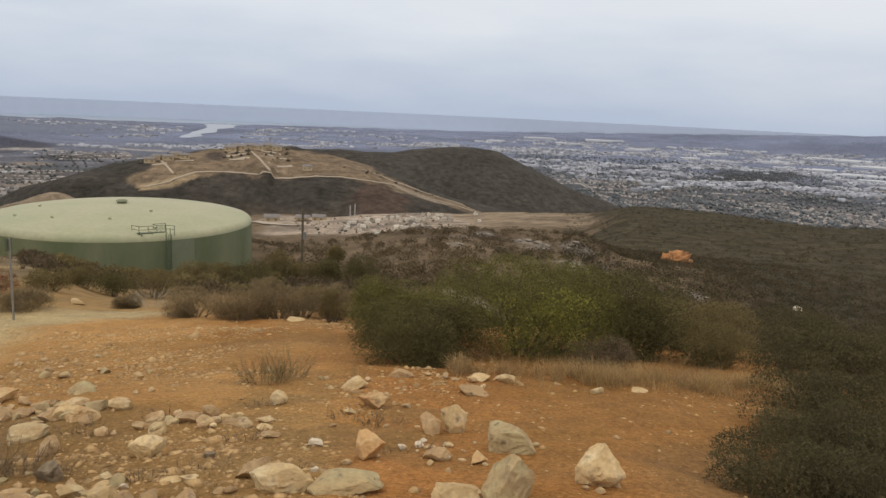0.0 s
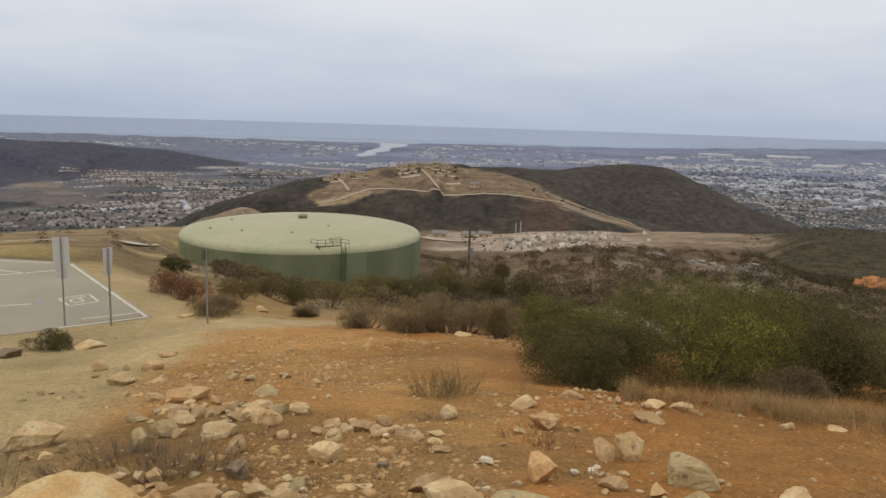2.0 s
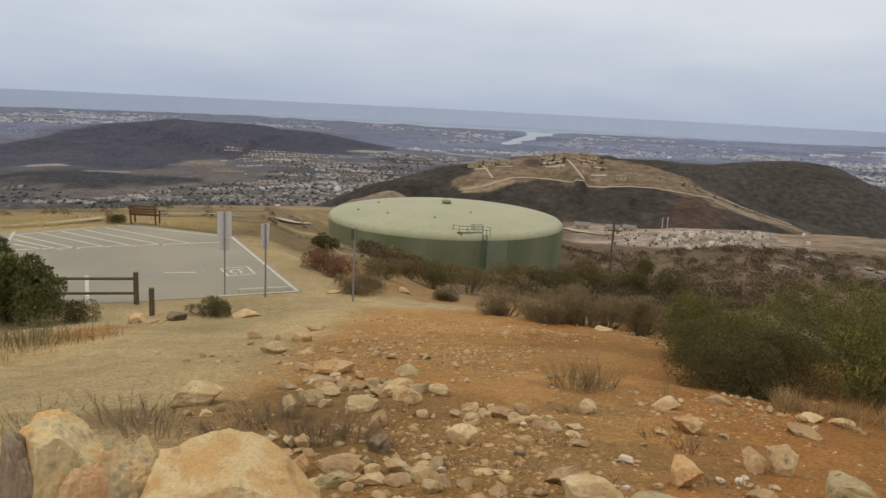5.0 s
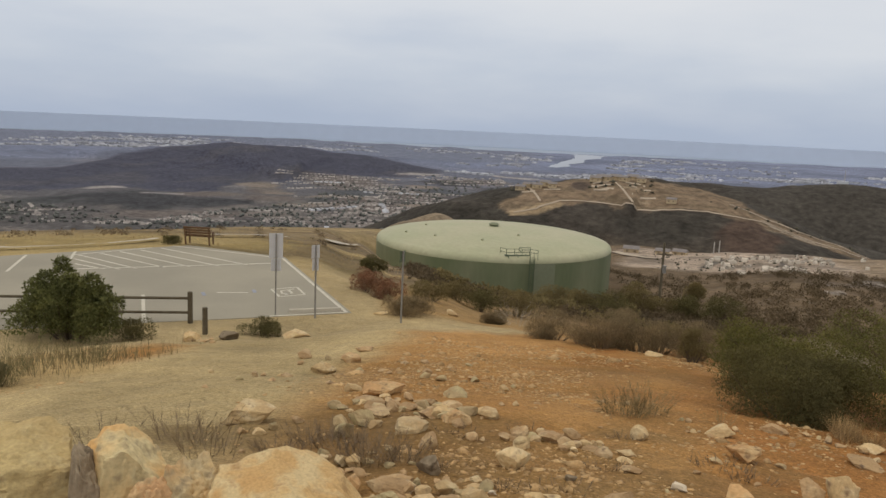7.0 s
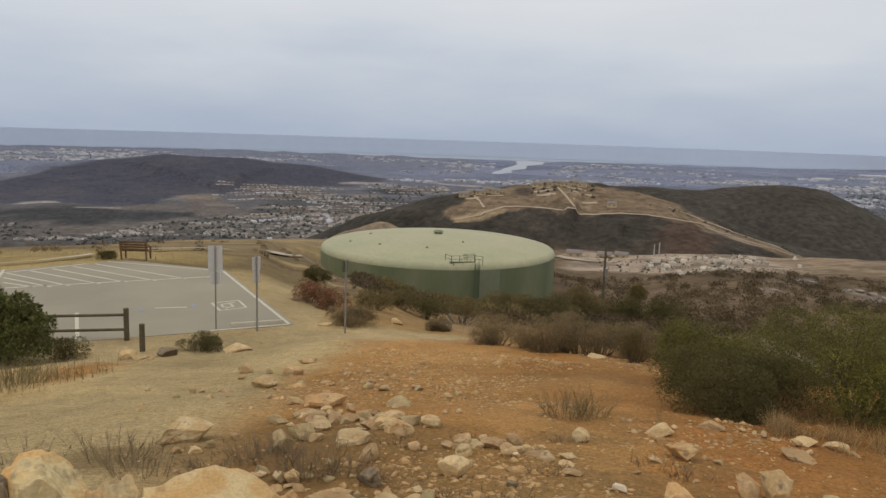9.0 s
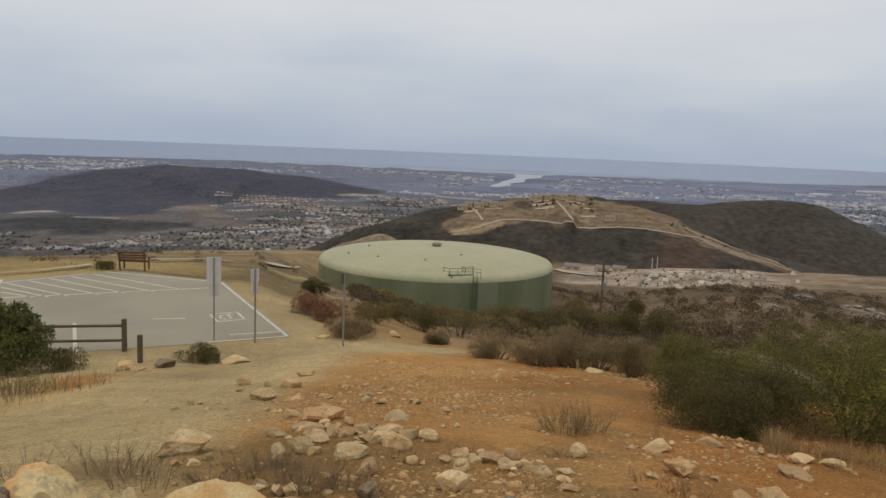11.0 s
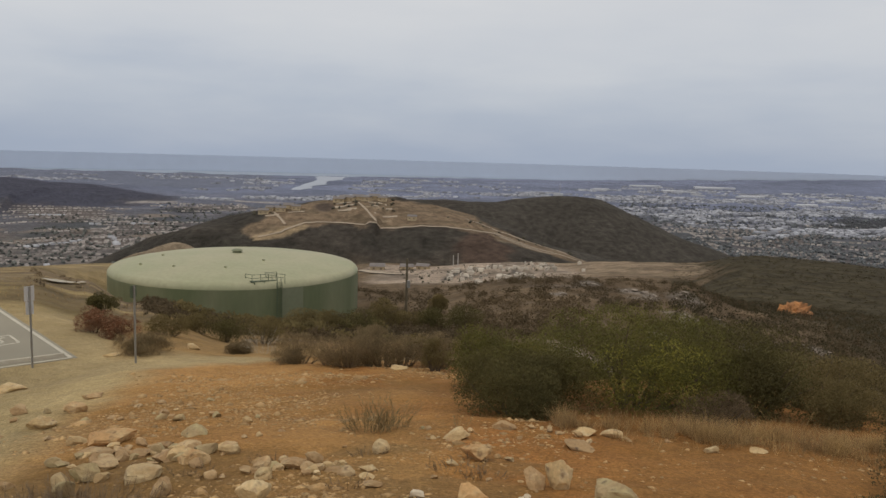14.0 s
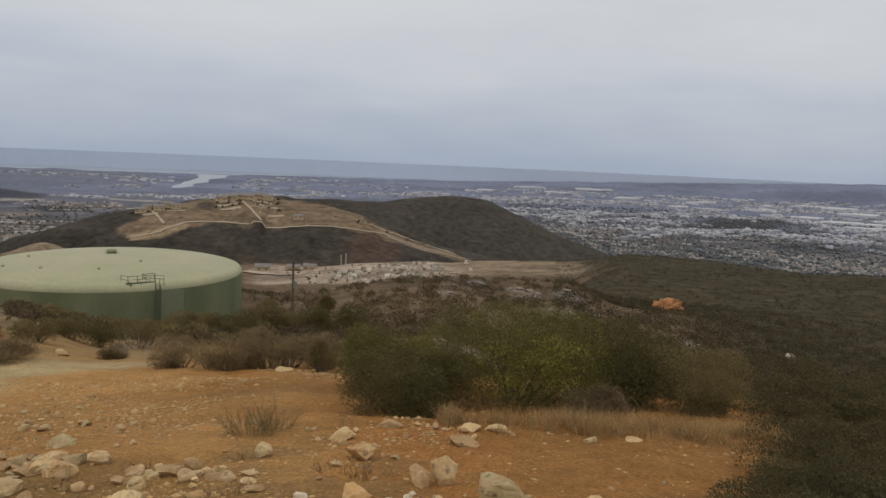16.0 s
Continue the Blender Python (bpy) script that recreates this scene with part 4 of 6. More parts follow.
# rocks placed and sized to fit the camera's view: x, y, width, height
TAN_ROCKS = [
    (-9.55, 12.66, 0.29, 0.15), (-8.3, 12.52, 0.37, 0.16), (-9.49, 14.94, 0.39, 0.11), (-5.35, 8.4, 0.42, 0.08), (-4.97, 8.4, 0.26, 0.11),
    (-4.71, 8.39, 0.28, 0.09), (-4.68, 8.85, 0.3, 0.09), (-4.23, 8.03, 0.3, 0.12), (-4.29, 8.81, 0.31, 0.1), (-3.99, 8.47, 0.15, 0.07),
    (-4.79, 7.81, 0.31, 0.08), (-3.48, 6.58, 0.2, 0.16), (-4.18, 5.59, 0.2, 0.05), (-3.75, 5.35, 0.12, 0.06), (-5.63, 6.29, 0.11, 0.06),
    (-5.51, 7.12, 0.13, 0.07), (-3.1, 5.12, 0.39, 0.1), (-2.89, 5.1, 0.1, 0.09), (-2.6, 4.8, 0.24, 0.07), (-2.49, 4.88, 0.12, 0.05),
    (-2.75, 5.41, 0.15, 0.05), (-2.91, 7.65, 0.21, 0.08),
]
SMALL_ROCKS = [
    (-2.86, 7.45, 0.24, 0.09), (-2.54, 7.56, 0.24, 0.09), (-2.38, 7.74, 0.19, 0.11), (-2.06, 7.46, 0.2, 0.05), (-1.39, 5.62, 0.31, 0.12),
    (-1.52, 6.93, 0.21, 0.05), (-0.01, 7.58, 0.23, 0.18), (0.05, 6.31, 0.24, 0.08), (-0.02, 6.71, 0.1, 0.05), (-0.52, 10.65, 0.36, 0.1),
    (0.45, 9.67, 0.45, 0.08), (1.91, 7.61, 0.09, 0.04), (1.2, 5.58, 0.06, 0.03), (1.32, 5.59, 0.09, 0.04), (1.49, 5.76, 0.07, 0.04),
    (-3.03, 5.23, 0.29, 0.09),
]
PALE_ROCKS = [
    (-6.1, 9.2, 0.24, 0.12), (-4.28, 8.46, 0.17, 0.08), (-4.02, 7.12, 0.4, 0.14), (-3.92, 5.63, 0.17, 0.09), (-3.78, 5.69, 0.15, 0.1),
    (-4.32, 5.53, 0.15, 0.07), (-5.47, 6.37, 0.15, 0.06), (-4.44, 10.96, 0.16, 0.09), (-2.29, 7.37, 0.15, 0.06), (-2.7, 7.5, 0.11, 0.06),
    (-1.75, 7.62, 0.19, 0.05), (-2.57, 5.67, 0.13, 0.03), (-1.96, 5.4, 0.15, 0.04), (-1.84, 5.43, 0.13, 0.04), (-1.1, 5.2, 0.44, 0.17),
    (-0.72, 6.08, 0.09, 0.04),
]
PALE_SLABS = [
    (-1.1, 9.97, 0.34, 0.12), (-0.95, 8.15, 0.13, 0.05), (-12.55, 25.96, 0.43, 0.19), (-3.99, 20.71, 0.44, 0.1), (-13.82, 22.8, 0.46, 0.1),
    (0.24, 7.62, 0.3, 0.28), (0.15, 6.82, 0.11, 0.04), (-0.01, 6.12, 0.07, 0.04), (1.01, 10.87, 0.33, 0.1), (0.64, 10.69, 0.36, 0.07),
    (2.26, 10.37, 0.19, 0.08), (2.9, 10.59, 0.26, 0.05), (0.19, 5.12, 0.36, 0.12), (-0.33, 8.67, 0.12, 0.05), (-2.62, 5.2, 0.19, 0.11),
    (-2.3, 4.97, 0.2, 0.1),
]
ORANGE_ROCKS = [
    (-5.49, 9.1, 0.62, 0.16), (-3.77, 7.84, 0.34, 0.15), (-3.29, 4.87, 0.22, 0.15), (-0.56, 6.26, 0.27, 0.19), (-0.67, 8.52, 0.36, 0.15),
    (0.4, 6.25, 0.16, 0.1), (0.46, 5.08, 0.21, 0.09),
]
LICHEN_ROCKS = [
    (-4.69, 9.72, 0.34, 0.14), (-4.73, 7.3, 0.29, 0.18), (-4.57, 6.64, 0.26, 0.17), (-5.5, 6.66, 0.12, 0.08), (-2.38, 5.13, 0.19, 0.08),
    (-2.92, 4.69, 0.24, 0.11), (-2.14, 4.76, 0.17, 0.09), (-4.27, 5.88, 0.12, 0.06), (-0.63, 5.23, 0.48, 0.14), (0.7, 6.67, 0.39, 0.24),
    (0.58, 4.99, 0.37, 0.35),
]
UNDERCUT_ROCKS = [
    (-6.07, 6.98, 0.59, 0.24), (-8.17, 11.38, 0.42, 0.2), (-2.52, 6.42, 0.29, 0.18), (-1.83, 8.5, 0.23, 0.15), (1.34, 5.82, 0.39, 0.29),
]
GREY_ROCKS = [
    (-3.02, 5.68, 0.22, 0.16), (-1.94, 6.26, 0.12, 0.05),
]
QUARTZ_ROCKS = [
    (-1.09, 6.67, 0.13, 0.06), (-2.27, 5.3, 0.07, 0.04), (-0.93, 5.71, 0.07, 0.04), (-0.1, 7.1, 0.07, 0.04), (0.13, 6.31, 0.06, 0.04),
    (-0.29, 6.77, 0.09, 0.05), (-0.13, 6.91, 0.1, 0.06),
]
TAN, PALE = "tan weathered sandstone rock half sunk in the dirt", "pale cream sandstone rock with worn faces"
seed = 100
for rows, mat, label in ((TAN_ROCKS, M_ROCK, TAN), (SMALL_ROCKS, M_ROCK, "small tan sandstone rock lying on the dirt"), (PALE_ROCKS, M_PALEROCK, PALE),
                         (PALE_SLABS, M_PALEROCK, "flat pale sandstone slab lying on the dirt"), (ORANGE_ROCKS, M_RUST, "orange-stained sandstone rock in the dirt"),
                         (LICHEN_ROCKS, M_LICHEN, "greenish grey lichen-covered rock in the dirt"), (UNDERCUT_ROCKS, M_PALEROCK, "tan block of sandstone with a shaded undercut foot"),
                         (GREY_ROCKS, M_DARKROCK, "dark grey rock in the dirt"), (QUARTZ_ROCKS, M_QUARTZ, "small white quartz stone on the dirt")):
    for x, y, w, h in rows:
        seed += 1
        rng = random.Random(seed)
        rock(x, y, w * 1.2, h * 1.12, mat, label, seed, cuts=rng.randrange(11, 17), deep=rng.uniform(0.6, 0.9), turn=-math.degrees(math.atan2(x, y)) + rng.uniform(-25, 25),
             detail=4 if w > 0.22 else 3, low=0.36, under=0.3 if rows is UNDERCUT_ROCKS else rng.choice((0.0, 0.0, 0.2)))
# rubble between the larger rocks
rng = random.Random(77)
for cx, cy, sx, sy, n, lo, hi in [(-4.5, 8.1, 0.55, 0.5, 34, 0.12, 0.3), (-2.4, 7.5, 0.45, 0.25, 22, 0.1, 0.22), (-0.3, 6.6, 0.5, 0.4, 12, 0.05, 0.1), (-7.2, 11.2, 1.5, 1.4, 34, 0.1, 0.22),
                                  (-2.8, 5.1, 0.7, 0.35, 44, 0.08, 0.2), (-1.9, 9.5, 1.2, 0.9, 16, 0.06, 0.14), (-3.8, 5.8, 0.6, 0.3, 14, 0.06, 0.14), (0.9, 10.6, 1.2, 0.2, 12, 0.08, 0.18), (-15.9, 16.4, 0.5, 0.4, 12, 0.12, 0.3)]:
    for _ in range(n):
        x, y, w = rng.gauss(cx, sx), rng.gauss(cy, sy), rng.uniform(lo, hi)
        mat, label = rng.choice(((M_ROCK, "small tan stone among the larger rocks"), (M_ROCK, "small tan stone among the larger rocks"), (M_PALEROCK, "small pale stone among the larger rocks"), (M_LICHEN, "small greyish stone among the larger rocks")))
        rock(x, y, w, w * rng.uniform(0.25, 0.5), mat, label, rng.randrange(9999), turn=rng.uniform(0, 360), detail=2, deep=rng.uniform(0.6, 0.95), cuts=8, low=0.42)
# slabs and stones by the lot
rock(-15.4, 16.9, 0.62, 0.27, M_DARKROCK, "dark grey stone beside the path", 301)
rock(-14.0, 18.3, 0.9, 0.20, M_PALEROCK, "flat sandstone slab beside the path", 302, deep=0.6, turn=30)
rock(-16.2, 16.3, 0.6, 0.3, M_PALEROCK, "pale crumbling stone at the foot of the fence", 303)


# the big boulders close by: bearing, distance, height of the crest
def boulder(az, r, w, deep, crest, mat, label, seed, planes, rough=0.07):
    x, y = spot(az, r)
    z = h_at(x, y)
    me = rock_mesh("boulder", w, w * deep, crest - z, mat, seed, 4, rough, 5, 0.8, planes=planes)
    ob = new("boulder", me)
    ob.matrix_world = pose(x, y, z, 0, 0, -az)
    return tagged(ob, label, "boulder", "boulders beside the path")


boulder(-39.6, 3.98, 1.04, 0.75, 5.06, M_GOLD, "large golden sandstone boulder with a pale worn edge", 411, [(-0.25, -0.2, 1, 0.62), (0.42, -0.1, 1, 0.60), (-1, 0, 0.35, 0.78), (0.9, 0, 0.6, 0.72), (-0.1, -1, 0.5, 0.7)])
boulder(-58.2, 4.75, 1.12, 0.62, 5.08, M_PALE, "large pale yellow sandstone boulder", 412, [(-0.1, -0.1, 1, 0.55), (0.15, -0.25, 1, 0.58), (1, -0.1, 0.1, 0.72), (0, -1, 0.35, 0.7)])
boulder(-50.2, 4.48, 0.62, 0.8, 5.10, M_STAINED, "upright lichen-stained boulder with an orange crest", 413, [(0.5, -0.1, 1, 0.5), (-0.2, -0.1, 1, 0.6), (-0.9, -0.3, 0.3, 0.65), (-0.1, -1, 0.25, 0.62), (-0.5, 0, 1, 0.8)])
# added dark wedge in place of the stained boulder's shaded crack face
boulder(-52.9, 4.44, 0.20, 1.3, 5.08, M_DARKROCK, "dark filler stone standing in for the dark crack between boulders", 415, [(0.2, -0.2, 1, 0.6), (0, -1, 0.1, 0.7)])
boulder(-48.6, 4.14, 0.42, 0.7, 5.0, M_CRACKED, "cracked pinkish orange sandstone boulder", 414, [(0, -1, 0.3, 0.75)], 0.12)
boulder(-46.0, 4.18, 0.38, 0.9, 5.05, M_TANBOULDER, "rounded tan boulder with a grey edge", 416, [(0.1, -0.2, 1, 0.66)], 0.09)


# scattered stones
def stones(name, count, seed, where, size, mat, label):
    rng = np.random.default_rng(seed)
    tri = np.array([(0, 1, 2), (0, 2, 3), (0, 3, 4), (0, 4, 1), (5, 2, 1), (5, 3, 2), (5, 4, 3), (5, 1, 4)])
    octa = np.array([(0, 0, 1), (1, 0, 0), (0, 1, 0), (-1, 0, 0), (0, -1, 0), (0, 0, -1)], float)
    pts = []
    while len(pts) < count:
        x, y = where(rng, 4000)
        k = int(count - len(pts))
        pts.extend(np.stack([x, y], 1)[:k])
    pts = np.array(pts)
    s = np.clip(size * rng.lognormal(0, 0.55, count), size * 0.4, size * 4.5)
    vs = octa[None] * (1 + rng.uniform(-0.35, 0.35, (count, 6, 3)) * 0.9) + rng.uniform(-0.25, 0.25, (count, 6, 3))
    vs = vs * s[:, None, None] * np.stack([np.ones(count), rng.uniform(0.6, 1, count), rng.uniform(0.25, 0.55, count)], 1)[:, None, :]
    a = rng.uniform(0, 6.28, count)
    c, sn = np.cos(a)[:, None], np.sin(a)[:, None]
    vs[..., 0], vs[..., 1] = vs[..., 0] * c - vs[..., 1] * sn, vs[..., 0] * sn + vs[..., 1] * c
    z = height(pts[:, 0], pts[:, 1])
    vs += np.concatenate([pts, z[:, None]], 1)[:, None, :]
    f = (tri[None] + 6 * np.arange(count)[:, None, None]).reshape(-1, 3)
    return tagged(new(name, big_mesh(name, vs.reshape(-1, 3), f, mat)), label, "stones", kind="stuff")


def on_slope(rng, n):
    az, r = rng.uniform(-58, 24, n), np.sqrt(rng.uniform(3.0 ** 2, 22.0 ** 2, n))
    x, y = r * np.sin(np.radians(az)), r * np.cos(np.radians(az))
    dense = fbm(x / 2.2, y / 2.2, 3, 71) + 0.12 * (az < -4) - 0.004 * np.abs(az + 15)
    d, _ = near_line(x, y, [(-7, 3.5, 0), (-9.5, 8.5, 0), (-11.5, 14.5, 0), (-14.0, 19.5, 0)])
    ok = (dense > rng.uniform(0.0, 0.26, n)) & (d > 2.2 + rng.uniform(0, 1.2, n)) & (in_lot(x, y) < -2)
    return x[ok], y[ok]


def everywhere(rng, n):
    az, r = rng.uniform(-58, 26, n), np.sqrt(rng.uniform(3.0 ** 2, 15.0 ** 2, n))
    x, y = r * np.sin(np.radians(az)), r * np.cos(np.radians(az))
    d, _ = near_line(x, y, [(-7, 3.5, 0), (-9.5, 8.5, 0), (-11.5, 14.5, 0), (-14.0, 19.5, 0)])
    ok = d > 1.9
    return x[ok], y[ok]


stones("gravel", 9000, 5, on_slope, 0.019, M_PEBBLE, "loose tan stones and gravel on the dirt slope")
stones("gravel", 1500, 7, everywhere, 0.018, M_PEBBLE, "thin scatter of gravel over the dirt")
stones("stones", 800, 6, on_slope, 0.046, M_PEBBLE, "fist-sized tan stones on the dirt slope")


# ---- shrubs ----
def leaf_cloud(rng, clumps, count, size, aspect=0.5, shell=0.55, droop=0.0, up=0.0):
    """Leaves (two-triangle blades) over a set of ellipsoid clumps: arrays of corners and faces."""
    w = np.array([c[3] * c[4] for c in clumps]) + 1e-6
    pick = rng.choice(len(clumps), count, p=w / w.sum())
    cl = np.array([c[:3] for c in clumps])[pick]
    rad = np.array([c[3:6] for c in clumps])[pick]
    d = rng.normal(size=(count, 3))
    d /= np.linalg.norm(d, axis=1)[:, None]
    d[:, 2] = np.where(d[:, 2] < -0.5, -d[:, 2], d[:, 2])
    k = shell + (1 - shell) * rng.uniform(0, 1, count) ** 0.5
    k *= 1 + 0.06 * rng.normal(size=count).clip(-1.4, 2.2)
    p = cl + d * rad * k[:, None]
    a = rng.normal(size=(count, 3)) + d * 0.7 + np.array([0, 0, up])
    a /= np.linalg.norm(a, axis=1)[:, None]
    b = np.cross(a, rng.normal(size=(count, 3)))
    b /= np.linalg.norm(b, axis=1)[:, None]
    s = (size * rng.uniform(0.6, 1.4, count))[:, None]
    v = np.stack([p - b * s * aspect * 0.5, p + a * s * 0.5 - b * s * aspect * 0.1, p + b * s * aspect * 0.5 + a * s * 0.45, p + a * s * 1.15], 1)
    f = np.array([(0, 2, 1), (1, 2, 3)])[None] + 4 * np.arange(count)[:, None, None]
    return v.reshape(-1, 3), f.reshape(-1, 3)


def shrub(name, place, width, depth, tall, leaves, size, mat, label, seed, clumps=14, aspect=0.5, stems=14, up=0.0, twig=None, category="shrub", accents=(), turn=0.0, lump=1.0, full=False):
    rng = np.random.default_rng(seed)
    z0 = h_at(*place)
    t = thing(name, (*place, z0 - 0.05), label, category, turn=turn)
    cl = []
    for i in range(clumps):
        a, q = rng.uniform(0, 6.28), math.sqrt(rng.uniform(0, 1)) * 0.8
        x, y = q * math.cos(a) * width / 2, q * math.sin(a) * depth / 2
        top = tall * (1 - (0.2 if full else 0.45) * q * q) * rng.uniform(0.72, 1.02)
        rad = rng.uniform(0.3, 0.46) * min(width, depth, tall * 1.5) * 0.62 * lump
        cl.append((x, y, max(top - rad * 0.8, rad * 0.5), rad * rng.uniform(1, 1.35), rad * rng.uniform(1, 1.35), rad * 0.9))
        if full or top > 0.8 * tall or top - rad > 0.35 * tall:
            cl.append((x * 1.08, y * 1.08, (top - rad) * 0.5, rad * 1.15, rad * 1.15, max(0.3 * top, 0.2)))
    bm = bmesh.new()
    for i in range(stems):
        c = cl[i % len(cl)]
        foot = (c[0] * 0.25, c[1] * 0.25, -0.1)
        tip = (c[0] + c[3] * rng.uniform(-0.7, 0.7), c[1] + c[4] * rng.uniform(-0.7, 0.7), c[2] + c[5] * rng.uniform(0.1, 0.9))
        mid = tuple(0.5 * (f + g) + rng.uniform(-0.06, 0.06) * tall for f, g in zip(foot, tip))
        tube(bm, foot, mid, 0.016 * tall + 0.006, 0.01 * tall + 0.004, 5)
        tube(bm, mid, tip, 0.01 * tall + 0.004, 0.003, 5)
    tagged(part("branchwork", bm, twig or M_TWIG, t), kind="stuff")
    v, f = leaf_cloud(rng, cl, leaves, size, aspect, up=up)
    v[:, 2] = np.maximum(v[:, 2], 0.0)
    tagged(part("foliage", big_mesh("foliage", v, f, mat), mat, t), kind="stuff")
    for x, y, z, rad, n, m2, lab in accents:
        v, f = leaf_cloud(rng, [(x, y, z, rad, rad, rad * 0.9)], n, size * 1.1, aspect + 0.1, 0.4)
        tagged(part("foliage", big_mesh("foliage", v, f, m2), m2, t, lab), kind="stuff")
    return t


# the broad thicket in front of the hillside
shrub("shrub", (-0.42, 12.75), 2.9, 2.3, 1.08, 54000, 0.038, M_LEAF, "dense grey-green chaparral shrub beside the dirt path", 11, 30, lump=0.85, full=True)
shrub("shrub", (1.55, 14.15), 3.6, 2.8, 2.05, 54000, 0.042, M_GREENLEAF, "tall olive shrub with bright new leaves", 12, 34, lump=0.85, full=True, accents=[(x, y, z, q, n, M_BRIGHT, "bright yellow-green leaves") for x, y, z, q, n in ((0.3, -1.05, 0.95, 0.42, 700), (0.75, -0.95, 0.75, 0.4, 650), (-0.1, -1.15, 0.65, 0.38, 450), (0.5, -1.15, 1.3, 0.4, 380), (1.0, -0.8, 1.15, 0.35, 380), (-0.4, -1.0, 1.2, 0.35, 220))])
shrub("shrub", (-0.6, 16.6), 2.8, 2.2, 1.5, 24000, 0.05, M_GREENLEAF, "olive shrub behind the thicket", 19, 18, lump=0.85, full=True)
shrub("shrub", (3.8, 15.2), 2.9, 2.4, 1.75, 26000, 0.055, M_LEAF, "dark chaparral shrub on the slope's edge", 13, 20, lump=0.85, full=True)
shrub("shrub", (4.2, 7.3), 2.1, 1.9, 0.74, 44000, 0.028, M_DARKLEAF, "dark spreading shrub with fine leaves and bare twigs", 14, 26, stems=60)
shrub("shrub", (3.2, 6.45), 1.7, 1.6, 0.6, 20000, 0.03, M_DARKLEAF, "low dark twiggy shrub beside the path", 9, 16, stems=50)
shrub("shrub", (5.1, 9.0), 2.2, 2.2, 0.92, 32000, 0.036, M_DARKLEAF, "dark dense shrub beside the path", 15, 24, stems=36, lump=0.85, full=True)
shrub("shrub", (6.4, 12.6), 2.8, 2.4, 1.1, 26000, 0.045, M_DARKLEAF, "dark dense shrub beside the path", 16, 22, lump=0.85, full=True)
shrub("shrub", (6.0, 17.6), 3.2, 2.4, 1.6, 22000, 0.055, M_MIDLEAF, "brownish olive shrub behind the path", 17, 18)
shrub("shrub", (8.6, 17.4), 3.2, 2.6, 1.5, 20000, 0.055, M_DARKLEAF, "dark chaparral shrub on the slope's edge", 18, 20)
shrub("shrub", (9.4, 14.2), 3.2, 2.6, 1.5, 20000, 0.055, M_DARKLEAF, "dark chaparral shrub on the slope's edge", 20, 20)
shrub("shrub", (2.9, 13.0), 1.5, 0.9, 0.6, 9000, 0.035, M_GREY, "low grey twiggy brush at the thicket's foot", 10, 10, stems=30)
shrub("shrub", (5.3, 14.6), 1.9, 1.5, 0.85, 12000, 0.045, M_MIDLEAF, "low olive-brown shrub at the path's end", 31, 12)
# by the fence
shrub("shrub", (-19.7, 15.0), 4.3, 2.6, 1.8, 24000, 0.09, M_TOYON, "tall green toyon bush with upright shoots before the fence", 21, 36, aspect=0.7, stems=40, up=0.5, lump=0.62, accents=[(x, y, z, q, n, M_TOYON, "leafy upright shoots") for x, y, z, q, n in ((-0.35, 0.0, 2.2, 0.24, 240), (-0.3, 0.0, 1.9, 0.34, 380), (1.0, -0.1, 1.85, 0.30, 360), (-1.5, 0.0, 1.35, 0.36, 420), (1.7, 0.0, 1.25, 0.36, 420), (0.3, -0.2, 1.8, 0.3, 340), (-0.95, -0.1, 1.7, 0.28, 300), (1.35, 0.0, 1.6, 0.26, 240))])
shrub("shrub", (-18.2, 15.9), 1.4, 1.1, 0.8, 5000, 0.05, M_LEAF, "low grey-green shrub by the fence", 22, 10)
shrub("shrub", (-15.5, 18.4), 1.55, 1.1, 0.66, 6000, 0.045, M_LEAF, "low dark olive bush at the sign's foot", 23, 10)
shrub("shrub", (-13.3, 8.4), 0.7, 0.6, 0.6, 2500, 0.06, M_SAGE, "grey-green sage bush with upright stems beside the path", 24, 8, up=2.2, aspect=0.3, stems=20)
shrub("shrub", (-30.1, 28.9), 1.1, 0.9, 0.6, 2500, 0.07, M_LEAF, "small dark green shrub behind the lot", 25, 8)
# between the slope and the tank: x, y, width, height
RED_SHRUBS = [
    (-16.51, 26.16, 1.46, 1.03), (-15.24, 25.82, 1.54, 1.1),
]
DRY_BRUSH = [
    (-12.95, 23.47, 1.55, 0.79), (-7.18, 21.71, 1.35, 0.9), (-5.94, 21.07, 1.29, 0.93), (-5.06, 21.82, 1.23, 1.02), (-4.1, 21.89, 1.3, 1.11),
    (-3.03, 22.18, 1.39, 1.07), (-10.76, 26.89, 0.91, 0.61), (-15.7, 70.29, 2.54, 1.69),
]
DARK_SHRUBS = [
    (-15.38, 29.61, 1.86, 1.03), (-21.23, 45.02, 2.52, 1.47), (-17.59, 45.85, 2.9, 2.24), (-24.56, 75.0, 5.15, 2.48), (-23.74, 81.38, 3.33, 2.66),
    (-19.49, 91.05, 4.36, 3.78), (-16.91, 92.15, 5.1, 2.48), (-16.18, 115.98, 3.07, 2.88), (-2.97, 20.84, 0.65, 1.18),
]
OLIVE_SHRUBS = [
    (-19.42, 44.65, 2.78, 1.83), (-19.76, 79.08, 5.49, 3.07), (-13.19, 91.55, 4.65, 3.15), (-9.23, 88.69, 5.12, 3.14),
]
OLIVE_SHRUBS += [(-22.6, 36.5, 1.5, 1.05), (-2.2, 33.0, 3.6, 1.6), (1.5, 36.0, 4.2, 1.8), (-1.6, 21.2, 2.0, 1.2)]
seed = 40
